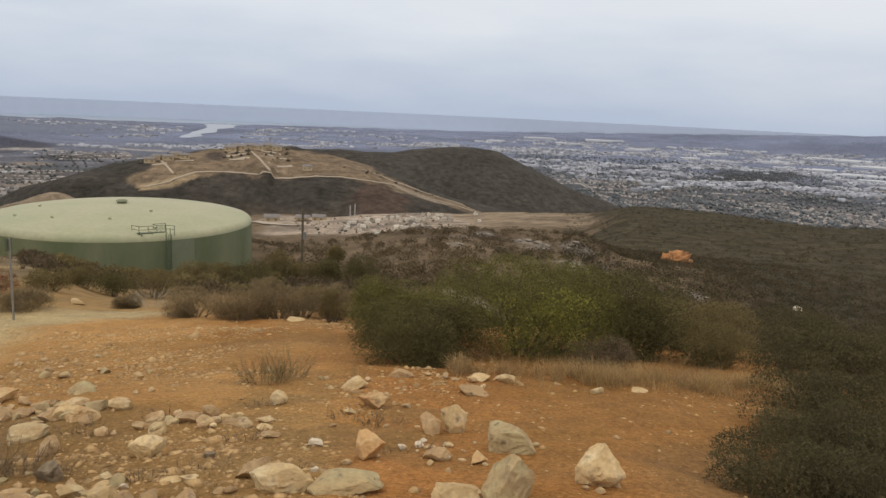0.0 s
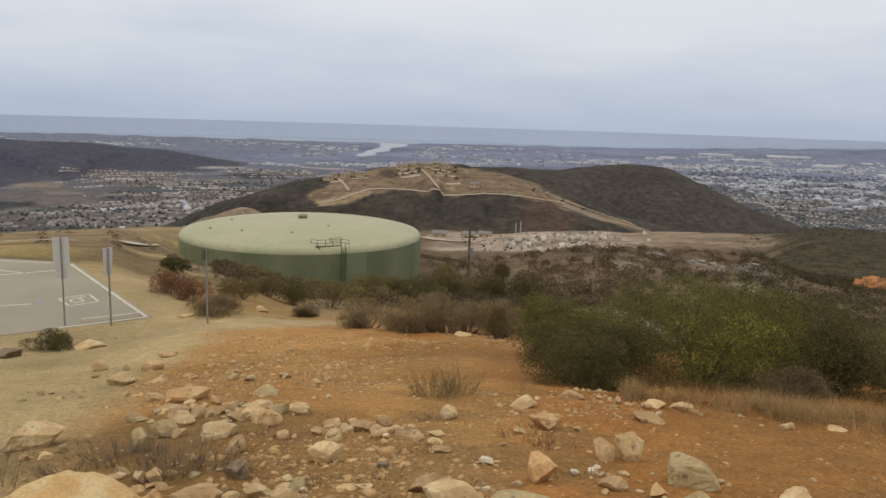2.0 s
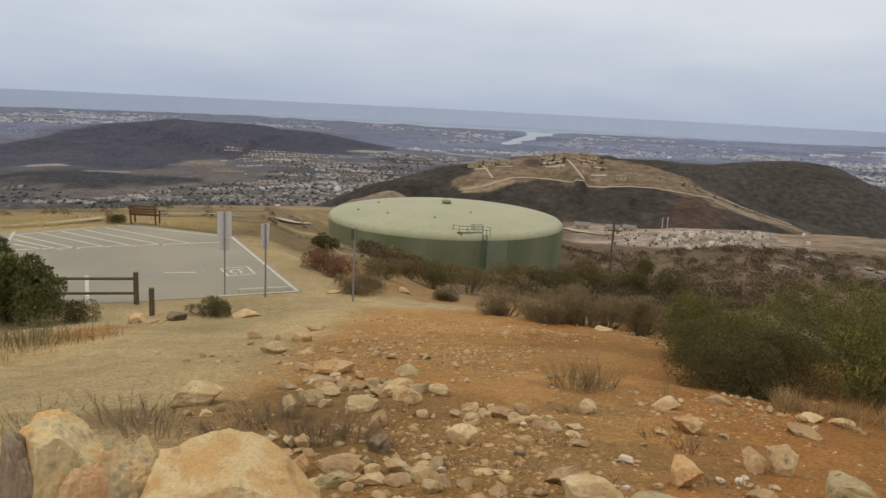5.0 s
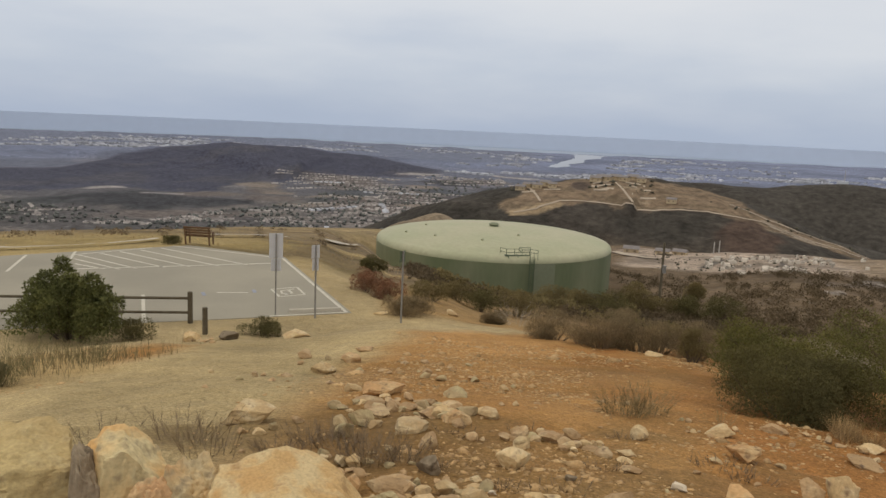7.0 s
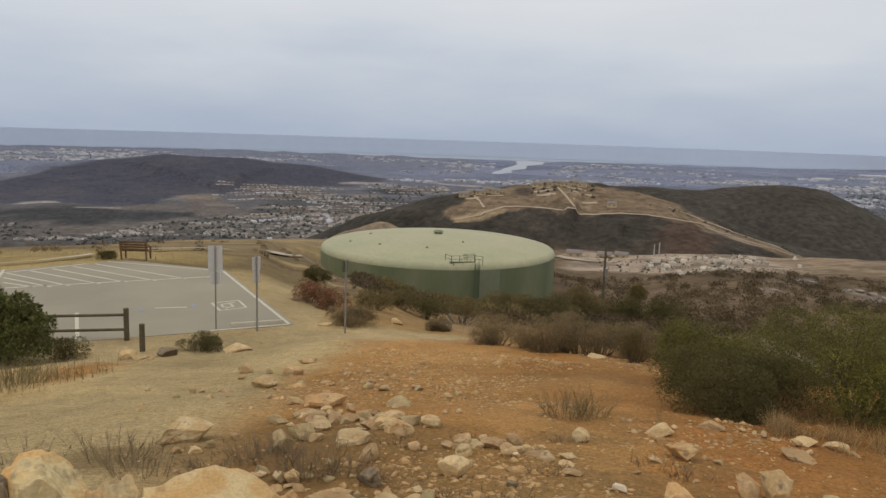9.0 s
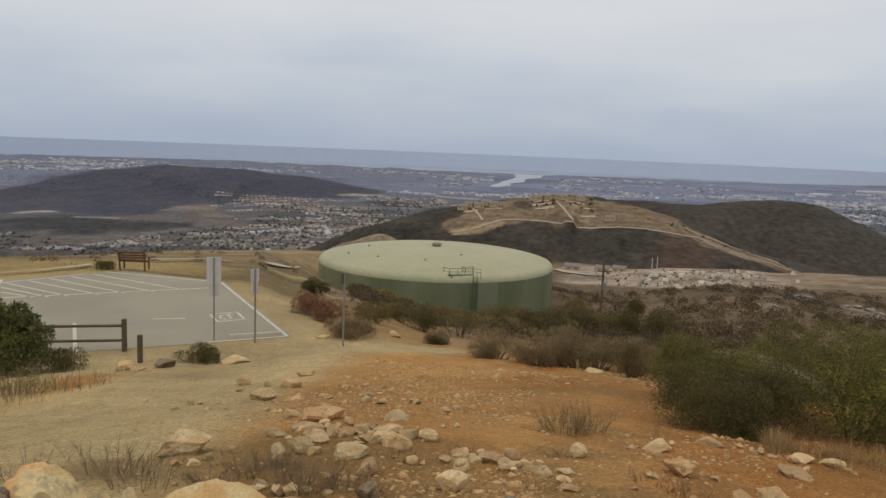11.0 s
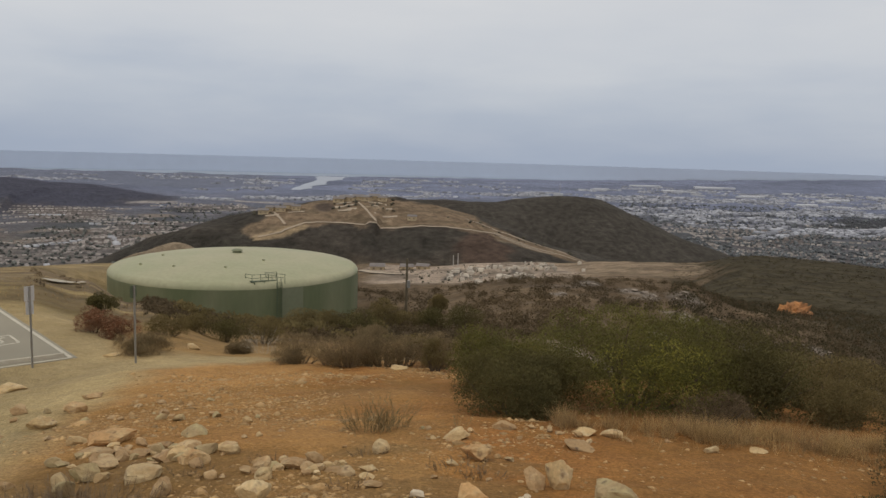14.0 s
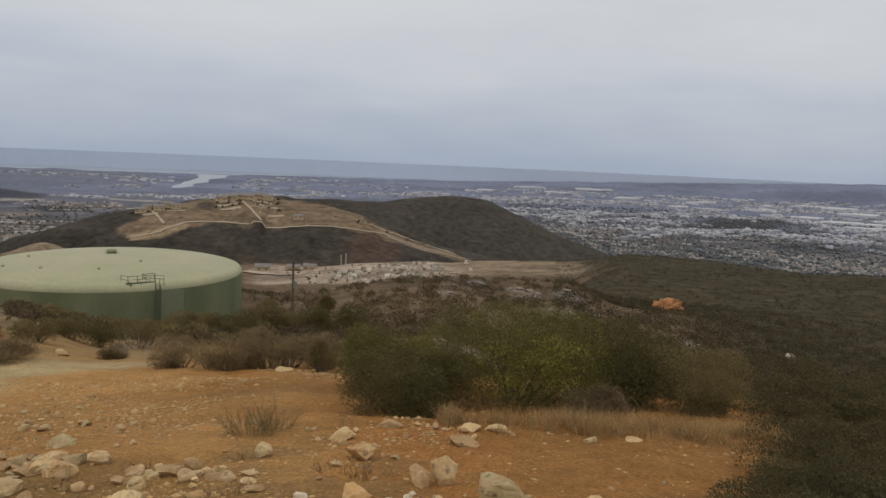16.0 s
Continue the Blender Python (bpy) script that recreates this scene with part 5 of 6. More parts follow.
for rows, mat, label in ((RED_SHRUBS, M_RED, "rust-red leafed shrub beside the shoulder"), (OLIVE_SHRUBS, M_LEAF, "olive shrub on the slope below the dirt"),
                         (DARK_SHRUBS, M_MIDLEAF, "dark brown-olive shrub before the tank"), (DRY_BRUSH, M_BRUSH, "dry grey-brown brush along the dirt's edge")):
    for x, y, w, h in rows:
        seed += 1
        far = math.hypot(x, y)
        if mat is M_BRUSH:
            side = random.Random(seed)
            for k in range(2):  # a taller bush with a lower, thinner one before it
                shrub("shrub", (x + side.uniform(-0.5, 0.5), y - 0.5 * k + side.uniform(-0.3, 0.3)), w * (1.3, 0.9)[k], w * (1.0, 0.6)[k], h * (side.uniform(0.75, 1.1), side.uniform(0.4, 0.65))[k], (6500, 3000)[k], 0.0036 * far, mat, label, seed + 500 * k, 14, 0.16, 30, 1.6, M_WEED, lump=0.75, full=True)
        else:
            shrub("shrub", (x, y), w, w * 0.8, h, 7000 if far < 45 else 6000, 0.0018 * far, mat, label, seed, 16, stems=10, lump=0.85)


# ---- scrub over the hillsides ----
def many_shrubs(label, count, seed, region, size, leaves, mat, keep=None):
    rng = np.random.default_rng(seed)
    az0, az1, r0, r1 = region
    az, r = np.radians(rng.uniform(az0, az1, count)), np.exp(rng.uniform(math.log(r0), math.log(r1), count))
    x, y = r * np.sin(az), r * np.cos(az)
    ok = (np.hypot(x - TANK[0], y - TANK[1]) > TANK_R + 2.5) & (in_lot(x, y) < -4)
    if keep:
        ok &= keep(x, y, r, np.degrees(az), rng)
    x, y = x[ok], y[ok]
    n = len(x)
    s = size * rng.uniform(0.55, 1.35, n)
    z = height(x, y)
    k = leaves
    d = rng.normal(size=(n, k, 3))
    d /= np.linalg.norm(d, axis=2)[..., None]
    d[..., 2] = np.abs(d[..., 2])
    p = np.stack([x, y, z], 1)[:, None, :] + d * (s[:, None, None] * np.array([0.62, 0.62, 0.66]) * rng.uniform(0.5, 1.1, (n, k, 1)))
    a = rng.normal(size=(n, k, 3)) + d * 0.6
    a /= np.linalg.norm(a, axis=2)[..., None]
    b = np.cross(a, rng.normal(size=(n, k, 3)))
    b /= np.linalg.norm(b, axis=2)[..., None]
    q = (s[:, None, None] * rng.uniform(0.065, 0.15, (n, k, 1)))
    v = np.stack([p - b * q * 0.7, p + b * q * 0.7, p + a * q * 1.2], 2).reshape(-1, 3)
    f = np.arange(len(v)).reshape(-1, 3)
    return tagged(new("scrub", big_mesh("scrub", v, f, mat)), label, "scrub", kind="stuff")


def not_bald(x, y, r, az, rng):
    bare = np.zeros(len(x), bool)
    for a, q, w in BALD:
        bx, by = spot(a, q)
        bare |= np.hypot(x - bx, (y - by) * 0.5) < w * 0.9
    sand = (r < 66) & (az < -4) & ((fbm(x / 4, y / 4, 3, 75) > -0.14) | (rng.uniform(0, 1, len(x)) < 0.6))
    return ~bare & ~sand & (fbm(x / 16, y / 16, 4, 64) < 0.19) & ~((r < 34) & (az < -4)) & ~((az < -29) & (rng.uniform(0, 1, len(x)) > 0.12))


many_shrubs("dark brown dry scrub over the hillside", 8200, 81, (-30, 38, 34, 230), 1.3, 60, M_SCRUB, not_bald)
many_shrubs("olive scrub over the hillside", 320, 82, (-26, 38, 36, 75), 1.5, 220, M_MIDLEAF, not_bald)
many_shrubs("dark green scrub on the far ridge", 9000, 83, (9, 40, 110, 620), 1.5, 25, M_GREENSCRUB)
many_shrubs("low brush in the grass beyond the lot", 70, 85, (-57, -30, 46, 150), 0.55, 90, M_GREY)
many_shrubs("dark shrubs along the tank's foot", 60, 86, (-27.5, -12, 70, 112), 1.7, 420, M_MIDLEAF)


# ---- dry grass and weeds ----
def blades(rng, x, y, tall, width, spread, base=None):
    n = len(x)
    z = height(x, y) if base is None else base
    a = rng.uniform(0, 6.28, n)
    tip = np.stack([np.cos(a), np.sin(a), np.zeros(n)], 1) * (spread * tall * rng.uniform(0.1, 1, n))[:, None] + np.stack([np.zeros(n), np.zeros(n), tall * rng.uniform(0.5, 1.1, n)], 1)
    side = np.stack([-np.sin(a), np.cos(a), np.zeros(n)], 1) * width * 0.5
    p = np.stack([x, y, z - 0.02], 1)
    v = np.stack([p - side, p + side, p + tip], 1).reshape(-1, 3)
    return v, np.arange(3 * n).reshape(-1, 3)


rng = np.random.default_rng(91)
n = 17000
gx = rng.uniform(0.2, 6.0, n)
gy = 11.5 + 0.25 * (gx - 2.5) * 0.6 + rng.normal(0, 0.42, n)
ok = fbm(gx / 0.35, gy / 0.35, 3, 92) > 0.0 + 0.1 * (gx < 1.5)
v, f = blades(rng, gx[ok], gy[ok], 0.30, 0.007, 1.25)
tagged(new("dry_grass", big_mesh("dry_grass", v, f, M_STRAW)), "pale dry grass along the foot of the thicket", "grass", kind="stuff")
n = 3500
az, r = np.radians(rng.uniform(-57, -29, n)), rng.uniform(40, 110, n)
v, f = blades(rng, r * np.sin(az), r * np.cos(az), 0.16, 0.04, 0.9)
tagged(new("dry_grass", big_mesh("dry_grass", v, f, M_STRAW)), "thin dry grass on the knoll beyond the lot", "grass", kind="stuff")
n = 900
gx, gy = rng.normal(-15.0, 1.4, n), rng.normal(11.2, 1.2, n)
d, _ = near_line(gx, gy, [(-7, 3.5, 0), (-9.5, 8.5, 0), (-11.5, 14.5, 0), (-14.0, 19.5, 0)])
ok = d > 2.3
v, f = blades(rng, gx[ok], gy[ok], 0.5, 0.014, 0.6)
tagged(new("dry_grass", big_mesh("dry_grass", v, f, M_WEEDGREEN)), "sparse olive-grey weeds beside the path", "grass", kind="stuff")


def weed(x, y, width, tall, count, seed, mat=None, label="low clump of dry grey-brown twiggy weeds"):
    """Thin stems fanning out from a root, each with side twigs."""
    rng = np.random.default_rng(seed)
    m = max(count // 9, 8)
    a, q = rng.uniform(0, 6.28, m), np.sqrt(rng.uniform(0, 1, m)) * width * 0.4
    root = np.stack([x + q * np.cos(a), y + q * np.sin(a) * 0.7], 1)
    root = np.concatenate([root, height(root[:, 0], root[:, 1])[:, None] - 0.02], 1)
    lean = np.stack([np.cos(a), np.sin(a), np.zeros(m)], 1) * rng.uniform(0.1, 0.9, m)[:, None] + rng.normal(0, 0.15, (m, 3))
    stem = (lean + np.array([0, 0, 1.0])) * (tall * rng.uniform(0.45, 1.05, m))[:, None]
    pieces = [(root, stem, 0.0065)]
    for _ in range(8):
        k = rng.uniform(0.2, 0.95, m)[:, None]
        way = stem * 0.35 + rng.normal(size=(m, 3)) * 0.22 * tall * (1.1 - k)
        pieces.append((root + stem * k, way, 0.0045))
    side = rng.normal(size=(m, 3))
    side[:, 2] *= 0.2
    side /= np.linalg.norm(side, axis=1)[:, None]
    v = np.concatenate([np.stack([p - side * w2 / 2, p + side * w2 / 2, p + d], 1).reshape(-1, 3) for p, d, w2 in pieces]) - np.array([x, y, 0])
    t = new("dry_weed", big_mesh("dry_weed", v, np.arange(len(v)).reshape(-1, 3), mat or M_WEED))
    t.location = (x, y, 0)
    return tagged(t, label, "weed", "dry weeds on the slope", "stuff")


for i, (x, y, w, h, n) in enumerate([(-5.84, 5.6, 0.9, 0.55, 260), (-5.2, 5.3, 0.8, 0.5, 200), (-6.5, 5.2, 0.8, 0.42, 120), (-3.76, 5.84, 0.7, 0.5, 320), (-3.4, 5.9, 0.6, 0.34, 240),
                                     (-4.42, 6.25, 1.0, 0.3, 420), (-4.9, 6.5, 0.9, 0.22, 300), (-4.76, 5.8, 0.7, 0.25, 260), (-3.06, 5.88, 0.5, 0.18, 160), (-0.84, 7.95, 0.8, 0.17, 300),
                                     (-0.55, 7.8, 0.5, 0.15, 160), (-1.81, 6.95, 0.6, 0.13, 240), (-1.95, 8.35, 0.45, 0.16, 160), (-2.28, 5.5, 0.4, 0.18, 140), (-2.9, 7.9, 0.6, 0.14, 180),
                                     (-3.6, 7.3, 0.9, 0.14, 260), (-0.15, 6.6, 0.8, 0.13, 240), (-1.2, 5.75, 0.6, 0.16, 180), (2.55, 6.3, 0.6, 0.16, 140), (-1.9, 5.9, 0.9, 0.12, 200)]):
    weed(x, y, w, h * 0.68, n * 2, 300 + i)
for i, (x, y, w, h, n) in enumerate([(-2.36, 10.25, 0.8, 0.36, 1100), (-2.1, 10.5, 0.6, 0.42, 600), (-1.15, 10.6, 0.5, 0.2, 120)]):
    weed(x, y, w, h, n, 330 + i, M_WEEDGREEN, "olive-grey weeds growing from the dirt")
for i, (x, y, w, h, n) in enumerate([(1.2, 11.4, 0.5, 0.3, 160), (3.6, 11.5, 0.6, 0.4, 200), (2.4, 11.2, 0.5, 0.35, 160)]):
    weed(x, y, w, h, n, 340 + i, M_STRAW, "tuft of pale dry grass on the dirt")
for i, (x, y, w, h, n) in enumerate([(-13.2, 8.5, 0.9, 0.95, 700), (-13.9, 9.6, 0.9, 0.7, 420), (-13.4, 10.6, 1.0, 0.6, 360), (-14.6, 11.4, 1.2, 0.62, 420), (-15.2, 12.8, 1.2, 0.5, 360)]):
    weed(x, y, w, h, n, 350 + i, M_SAGE, "upright grey-green sage stems beside the path")
weed(-10.1, 26.4, 0.8, 0.75, 300, 360, M_CONCRETE, "pale grey dead stalks at the dirt's edge")


# ---- poles and masts ----
def utility_pole(az, r, tall, label):
    x, y = spot(az, r)
    t = thing("utility_pole", (x, y, h_at(x, y) - 0.4), label, "utility pole")
    part("pole", tube(bmesh.new(), (0, 0, 0), (0, 0, tall), 0.2, 0.14, 10), M_WOOD, t)
    part("crossarm", box(bmesh.new(), (1.8, 0.14, 0.16), pose(0, 0.15, tall - 1.6, 0, 0, 20), 0.01), M_WOOD, t)
    part("transformer", tube(bmesh.new(), (0.3, -0.2, tall - 4.0), (0.3, -0.2, tall - 3.0), 0.24, sides=12), M_STEEL, t)


utility_pole(-10.4, 104, 9.6, "weathered wooden utility pole rising from the scrub")
for az, tall in ((-6.95, 8.0), (-6.6, 9.0)):
    x, y = spot(az, 560)
    t = thing("mast", (x, y, h_at(x, y)), "slim pale antenna mast above the building site", "mast")
    part("pole", tube(bmesh.new(), (0, 0, -0.5), (0, 0, tall), 0.45, 0.35, 8), M_HOUSE, t)
x, y = spot(0.59, 1148)
t = thing("radio_station", (x, y, h_at(x, y)), "small white radio hut with a lattice mast on the hilltop", "radio hut")
part("hut", box(bmesh.new(), (14, 6, 4), pose(0, 0, 1.6)), M_SHED, t)
part("mast", tube(bmesh.new(), (2, 0, 0), (2, 0, 18), 0.5, 0.3, 6), M_HOUSE, t)


# ---- roads ----
def road(points, width, label, mat=None, lift=0.6):
    pts = [Vector(spot(a, r)) for a, r in points]
    line = []
    for p, q in zip(pts, pts[1:]):
        n = max(2, int((q - p).length / (width * 1.5)))
        line += [p.lerp(q, i / n) for i in range(n)]
    line.append(pts[-1])
    bm = bmesh.new()
    rows = []
    for i, p in enumerate(line):
        d = (line[min(i + 1, len(line) - 1)] - line[max(i - 1, 0)]).normalized()
        s = Vector((-d.y, d.x)) * width / 2
        rows.append([bm.verts.new((*(p + s * k), h_at(*(p + s * k)) + lift)) for k in (-1, 1)])
    for a, b in zip(rows, rows[1:]):
        bm.faces.new((a[0], a[1], b[1], b[0]))
    me = bpy.data.meshes.new("road")
    bm.to_mesh(me)
    bm.free()
    me.materials.append(mat or M_DIRTROAD)
    return tagged(new("road", me), label, "road", kind="structure")


road([(-14.3, 884), (-13.4, 850), (-12.7, 822)], 2.6, "pale dirt road up the cleared hill")
road([(-20.2, 858), (-19.6, 826), (-19.4, 815)], 2.4, "pale dirt road up the cleared hill")
road([(-21.3, 793), (-19.65, 797), (-17.95, 816), (-15.8, 818), (-12.7, 820), (-9.5, 821), (-6.2, 820), (-3.65, 829), (-1.1, 818), (1.9, 810), (3.2, 810)], 2.5, "pale dirt road along the cleared hill")
road([(-6.2, 860), (-3.7, 843), (-2.0, 844), (0.1, 832), (2.7, 816)], 2.6, "pale dirt track down the hill")
road([(-13.9, 533), (-12.4, 500), (-11.0, 474)], 7, "pale road into the building site")
road([(-43.4, 52), (-40.7, 55), (-37.8, 58.8)], 0.9, "pale concrete kerb beyond the lot", M_CONCRETE, 0.22)
road([(-35.1, 65), (-33.9, 79), (-32.7, 89)], 0.8, "pale path across the dry grass", M_CONCRETE, 0.2)
road([(-57.5, 41.5), (-53.5, 41.6), (-50.5, 42.0), (-47.0, 43.9)], 0.3, "pale concrete kerb behind the car park", M_CONCRETE, 0.15)
# levelled strips under the hilltop houses
for a0, a1, r in ((-15.7, -14.6, 876), (-15.8, -14.4, 866), (-15.6, -14.2, 855), (-13.4, -12.0, 880), (-13.2, -11.6, 868), (-12.9, -11.2, 848), (-20.8, -19.8, 845), (-19.2, -18.0, 850)):
    road([(a0, r), (a1, r + 1)], 4.5, "pale levelled strip on the cleared hill")
# worn terraces right of the pads
for az, r, w in ((-2.4, 826, 26), (-1.6, 818, 30), (-0.8, 812, 30), (-2.9, 836, 24)):
    road([(az - 1.2, r - 2), (az + 1.0, r - 6)], 2.4, "pale graded terrace on the hillside")

# orange cut bank
bm = bmesh.new()
bmesh.ops.create_icosphere(bm, subdivisions=4, radius=1.0)
for v in bm.verts:
    v.co *= 1 + 0.4 * noise.fractal(v.co * 2.3, 0.9, 2.0, 5)
    v.co = Vector((v.co.x * 3.3 + v.co.z * 0.6, v.co.y * 3.0, v.co.z * 3.2))
me = bpy.data.meshes.new("cut_bank")
bm.to_mesh(me)
bm.free()
me.materials.append(M_ORANGE)
cx, cy = spot(17.1, 180)
cut = tagged(new("cut_bank", me), "bare bright orange earth bank in the scrub", "earth bank")
cut.location = (cx, cy, h_at(cx, cy) - 0.5)

# the lagoon
bm = bmesh.new()
banks = [[], []]
for (ax, ay, aw), (bx, by, bw) in zip(LAGOON, LAGOON[1:]):
    for i in range(6):
        k = i / 6
        w = (aw + (bw - aw) * k) * (1.05 + 0.3 * noise.noise((ax * 0.01 + i * 0.7, ay * 0.01, 0)))
        n = Vector((-(by - ay), bx - ax)).normalized() * w
        banks[0].append(bm.verts.new((ax + (bx - ax) * k + n.x, ay + (by - ay) * k + n.y, PLAIN - 1.6)))
        banks[1].append(bm.verts.new((ax + (bx - ax) * k - n.x, ay + (by - ay) * k - n.y, PLAIN - 1.6)))
for i in range(len(banks[0]) - 1):
    bm.faces.new((banks[0][i], banks[1][i], banks[1][i + 1], banks[0][i + 1]))
tagged(part("water", bm, M_LAGOON, None), "pale lagoon reaching inland from the sea", "lagoon", kind="structure")


M_SITE = material("site_white", (0.47, 0.42, 0.35), 0.1, 0.05, 0.5, 0.9, bump=0, island=0.3)


# ---- the town on the plain ----
def houses(name, label, streets, seed, region, keep, mat, size, spacing, roof=True, tall=4.0, category="houses", run=(60, 320), given=None):
    rng = np.random.default_rng(seed)
    az0, az1, r0, r1 = region
    px, py, head = [], [], []
    while len(px) < streets:
        az, r = radians(rng.uniform(az0, az1)), math.exp(rng.uniform(math.log(r0), math.log(r1)))
        x, y = r * math.sin(az), r * math.cos(az)
        base = float(fbm(np.array([x / 400]), np.array([y / 400]), 2, 95)[0]) * 9 + (0 if rng.uniform() < 0.75 else 1.5)
        n = int(rng.uniform(*run) / spacing)
        side = rng.choice([-1, 1])
        for i in range(n):
            bend = base + 0.02 * i * side * 0.6
            x, y = x + spacing * math.cos(bend), y + spacing * math.sin(bend)
            px.append(x + rng.normal(0, 0.6)); py.append(y + rng.normal(0, 0.6)); head.append(bend + rng.choice([0, math.pi / 2]) + rng.normal(0, 0.08))
    x, y, head = given or (np.array(px), np.array(py), np.array(head))
    r, az = np.hypot(x, y), np.degrees(np.arctan2(x, y))
    z = height(x, y)
    ok = keep(x, y, z, r, az, rng)
    x, y, z, head = x[ok], y[ok], z[ok], head[ok]
    n = len(x)
    w, d, h = size * rng.uniform(0.8, 1.5, n), size * rng.uniform(0.6, 1.0, n), tall * rng.uniform(0.7, 1.3, n)
    rise = h * 0.45 if roof else h * 0.02
    unit = [(-1, -1, 0), (1, -1, 0), (1, 1, 0), (-1, 1, 0), (-1, -1, 1), (1, -1, 1), (1, 1, 1), (-1, 1, 1), (-1, 0, 2), (1, 0, 2)]
    v = np.zeros((n, 10, 3))
    for i, (a, b, c) in enumerate(unit):
        v[:, i, 0] = (a * w * np.cos(head) - b * d * np.sin(head)) / 2 + x
        v[:, i, 1] = (a * w * np.sin(head) + b * d * np.cos(head)) / 2 + y
        v[:, i, 2] = z + (-1.0 if c == 0 else h if c == 1 else h + rise)
    quads = np.array([(0, 1, 5, 4), (2, 3, 7, 6), (1, 2, 6, 5), (3, 0, 4, 7), (4, 5, 9, 8), (6, 7, 8, 9)])
    f = (quads[None] + 10 * np.arange(n)[:, None, None]).reshape(-1, 4)
    me = big_mesh(name, v.reshape(-1, 3), f, mat)
    if len(mat) > 1:
        me.polygons.foreach_set("material_index", np.tile(np.array([0, 0, 0, 0, 1, 1], dtype=np.int32), n))
    return tagged(new(name, me), label, category, kind="stuff")


def flatland(x, y, z, r, az, rng):
    d, _ = near_line(x, y, [(*spot(a, q), h) for a, q, h in HILLS[2][0]])
    open_land = fbm(x / 260, y / 260, 3, 97) > -0.06 - 0.1 * (az > 8)
    wet, _ = near_line(x, y, [(*spot(-18.3, 2720), 0), (*spot(-15.1, 4050), 0)])
    hem = (az < -36) & (r > np.interp(az, [-60, -52, -48, -45, -41, -37], [1330, 1260, 1120, 1160, 1270, 1330])) & (r < 1900)
    return ~hem & (wet > 130) & (z < -118) & open_land & (r < 4000) & ~((d < 820) & (r > 1330) & (az < -36)) & ~((d < 480) & (az < -28))


houses("houses", "rows of pale suburban houses in the valley", 2600, 101, (-60, -23, 980, 1290), lambda x, y, z, r, az, rng: flatland(x, y, z, r, az, rng) & (z < -126) & (fbm(x / 90, y / 90, 3, 93) > 0.02), [M_HOUSE, M_TILE], 5.2, 8.8, tall=1.5)
def town_right(x, y, z, r, az, rng):
    """Dense close by, thinning out over the woods and terraces farther off."""
    chance = np.where(r < 1500 + 12 * (az - 17), 1.0, np.where(np.abs(az - 21.4) < 3.4, 0.08, 0.3))
    return flatland(x, y, z, r, az, rng) & (z < -130) & (fbm(x / 110, y / 110, 3, 94) > 0.02) & (rng.uniform(0, 1, len(x)) < chance)


houses("houses", "rows of pale suburban houses on the plain", 6500, 102, (6, 36, 820, 2300), town_right, [M_HOUSE, M_TILE], 4.4, 8.5, tall=1.5)
houses("houses", "distant pale town across the plain", 20000, 103, (-60, 36, 1900, 4000), lambda x, y, z, r, az, rng: flatland(x, y, z, r, az, rng) & (fbm(x / 300, y / 120, 3, 98) > -0.04), [M_HAZEHOUSE, M_HAZEHOUSE], 13.0, 22.0, tall=3.4, run=(200, 600))
def shed(az, r, w, d, turn):
    """A long flat-roofed building with a low parapet and a darker roof deck."""
    x, y = spot(az, r)
    t = thing("shed", (x, y, h_at(x, y) - 1.0), "long white flat-roofed industrial building on the plain", "industrial building", "industrial buildings on the plain", turn - az)
    part("wall", box(bmesh.new(), (w, d, 7.0), pose(0, 0, 3.5)), M_SHED, t)
    part("roof", box(bmesh.new(), (w * 0.97, d * 0.94, 0.5), pose(0, 0, 7.2)), M_SHED, t)


rng = random.Random(61)
for az, r, w, d in [(25.5, 2720, 90, 50), (27.3, 2570, 110, 44), (28.6, 3060, 130, 70), (29.3, 2530, 90, 44), (27.2, 3480, 150, 80), (25.5, 3580, 130, 60), (28.8, 2330, 90, 36), (30.4, 2750, 110, 50),
                    (17.1, 2885, 50, 60), (18.8, 3360, 90, 50), (22.5, 2980, 80, 36), (19.2, 2870, 80, 30), (23.2, 2740, 50, 30), (8.6, 3590, 120, 46), (6.5, 4050, 160, 70), (11.0, 4100, 200, 70), (13.6, 3300, 90, 36), (3.4, 3500, 90, 40)]:
    for k in range(2):
        shed(az + k * rng.uniform(0.5, 1.3) * 1500 / r, r + k * rng.uniform(20, 60), w * rng.uniform(0.6, 1.0), d, rng.uniform(-8, 8))
houses("sheds", "small white roofs scattered over the plain", 200, 104, (4, 34, 1900, 3800), lambda x, y, z, r, az, rng: flatland(x, y, z, r, az, rng) & (fbm(x / 300, y / 200, 3, 99) > -0.02), [M_SHED], 14.0, 22.0, roof=False, tall=4.0, category="sheds", run=(60, 200))
houses("sheds", "white commercial roofs in the valley", 60, 105, (-52, -28, 1050, 1700), flatland, [M_SHED], 8.0, 11.0, roof=False, tall=2.4, category="sheds", run=(50, 120))
houses("sheds", "long pale roofs far across the plain", 60, 107, (2, 34, 2900, 4100), lambda x, y, z, r, az, rng: flatland(x, y, z, r, az, rng), [M_SHED], 30.0, 38.0, roof=False, tall=4.0, category="sheds", run=(80, 200))


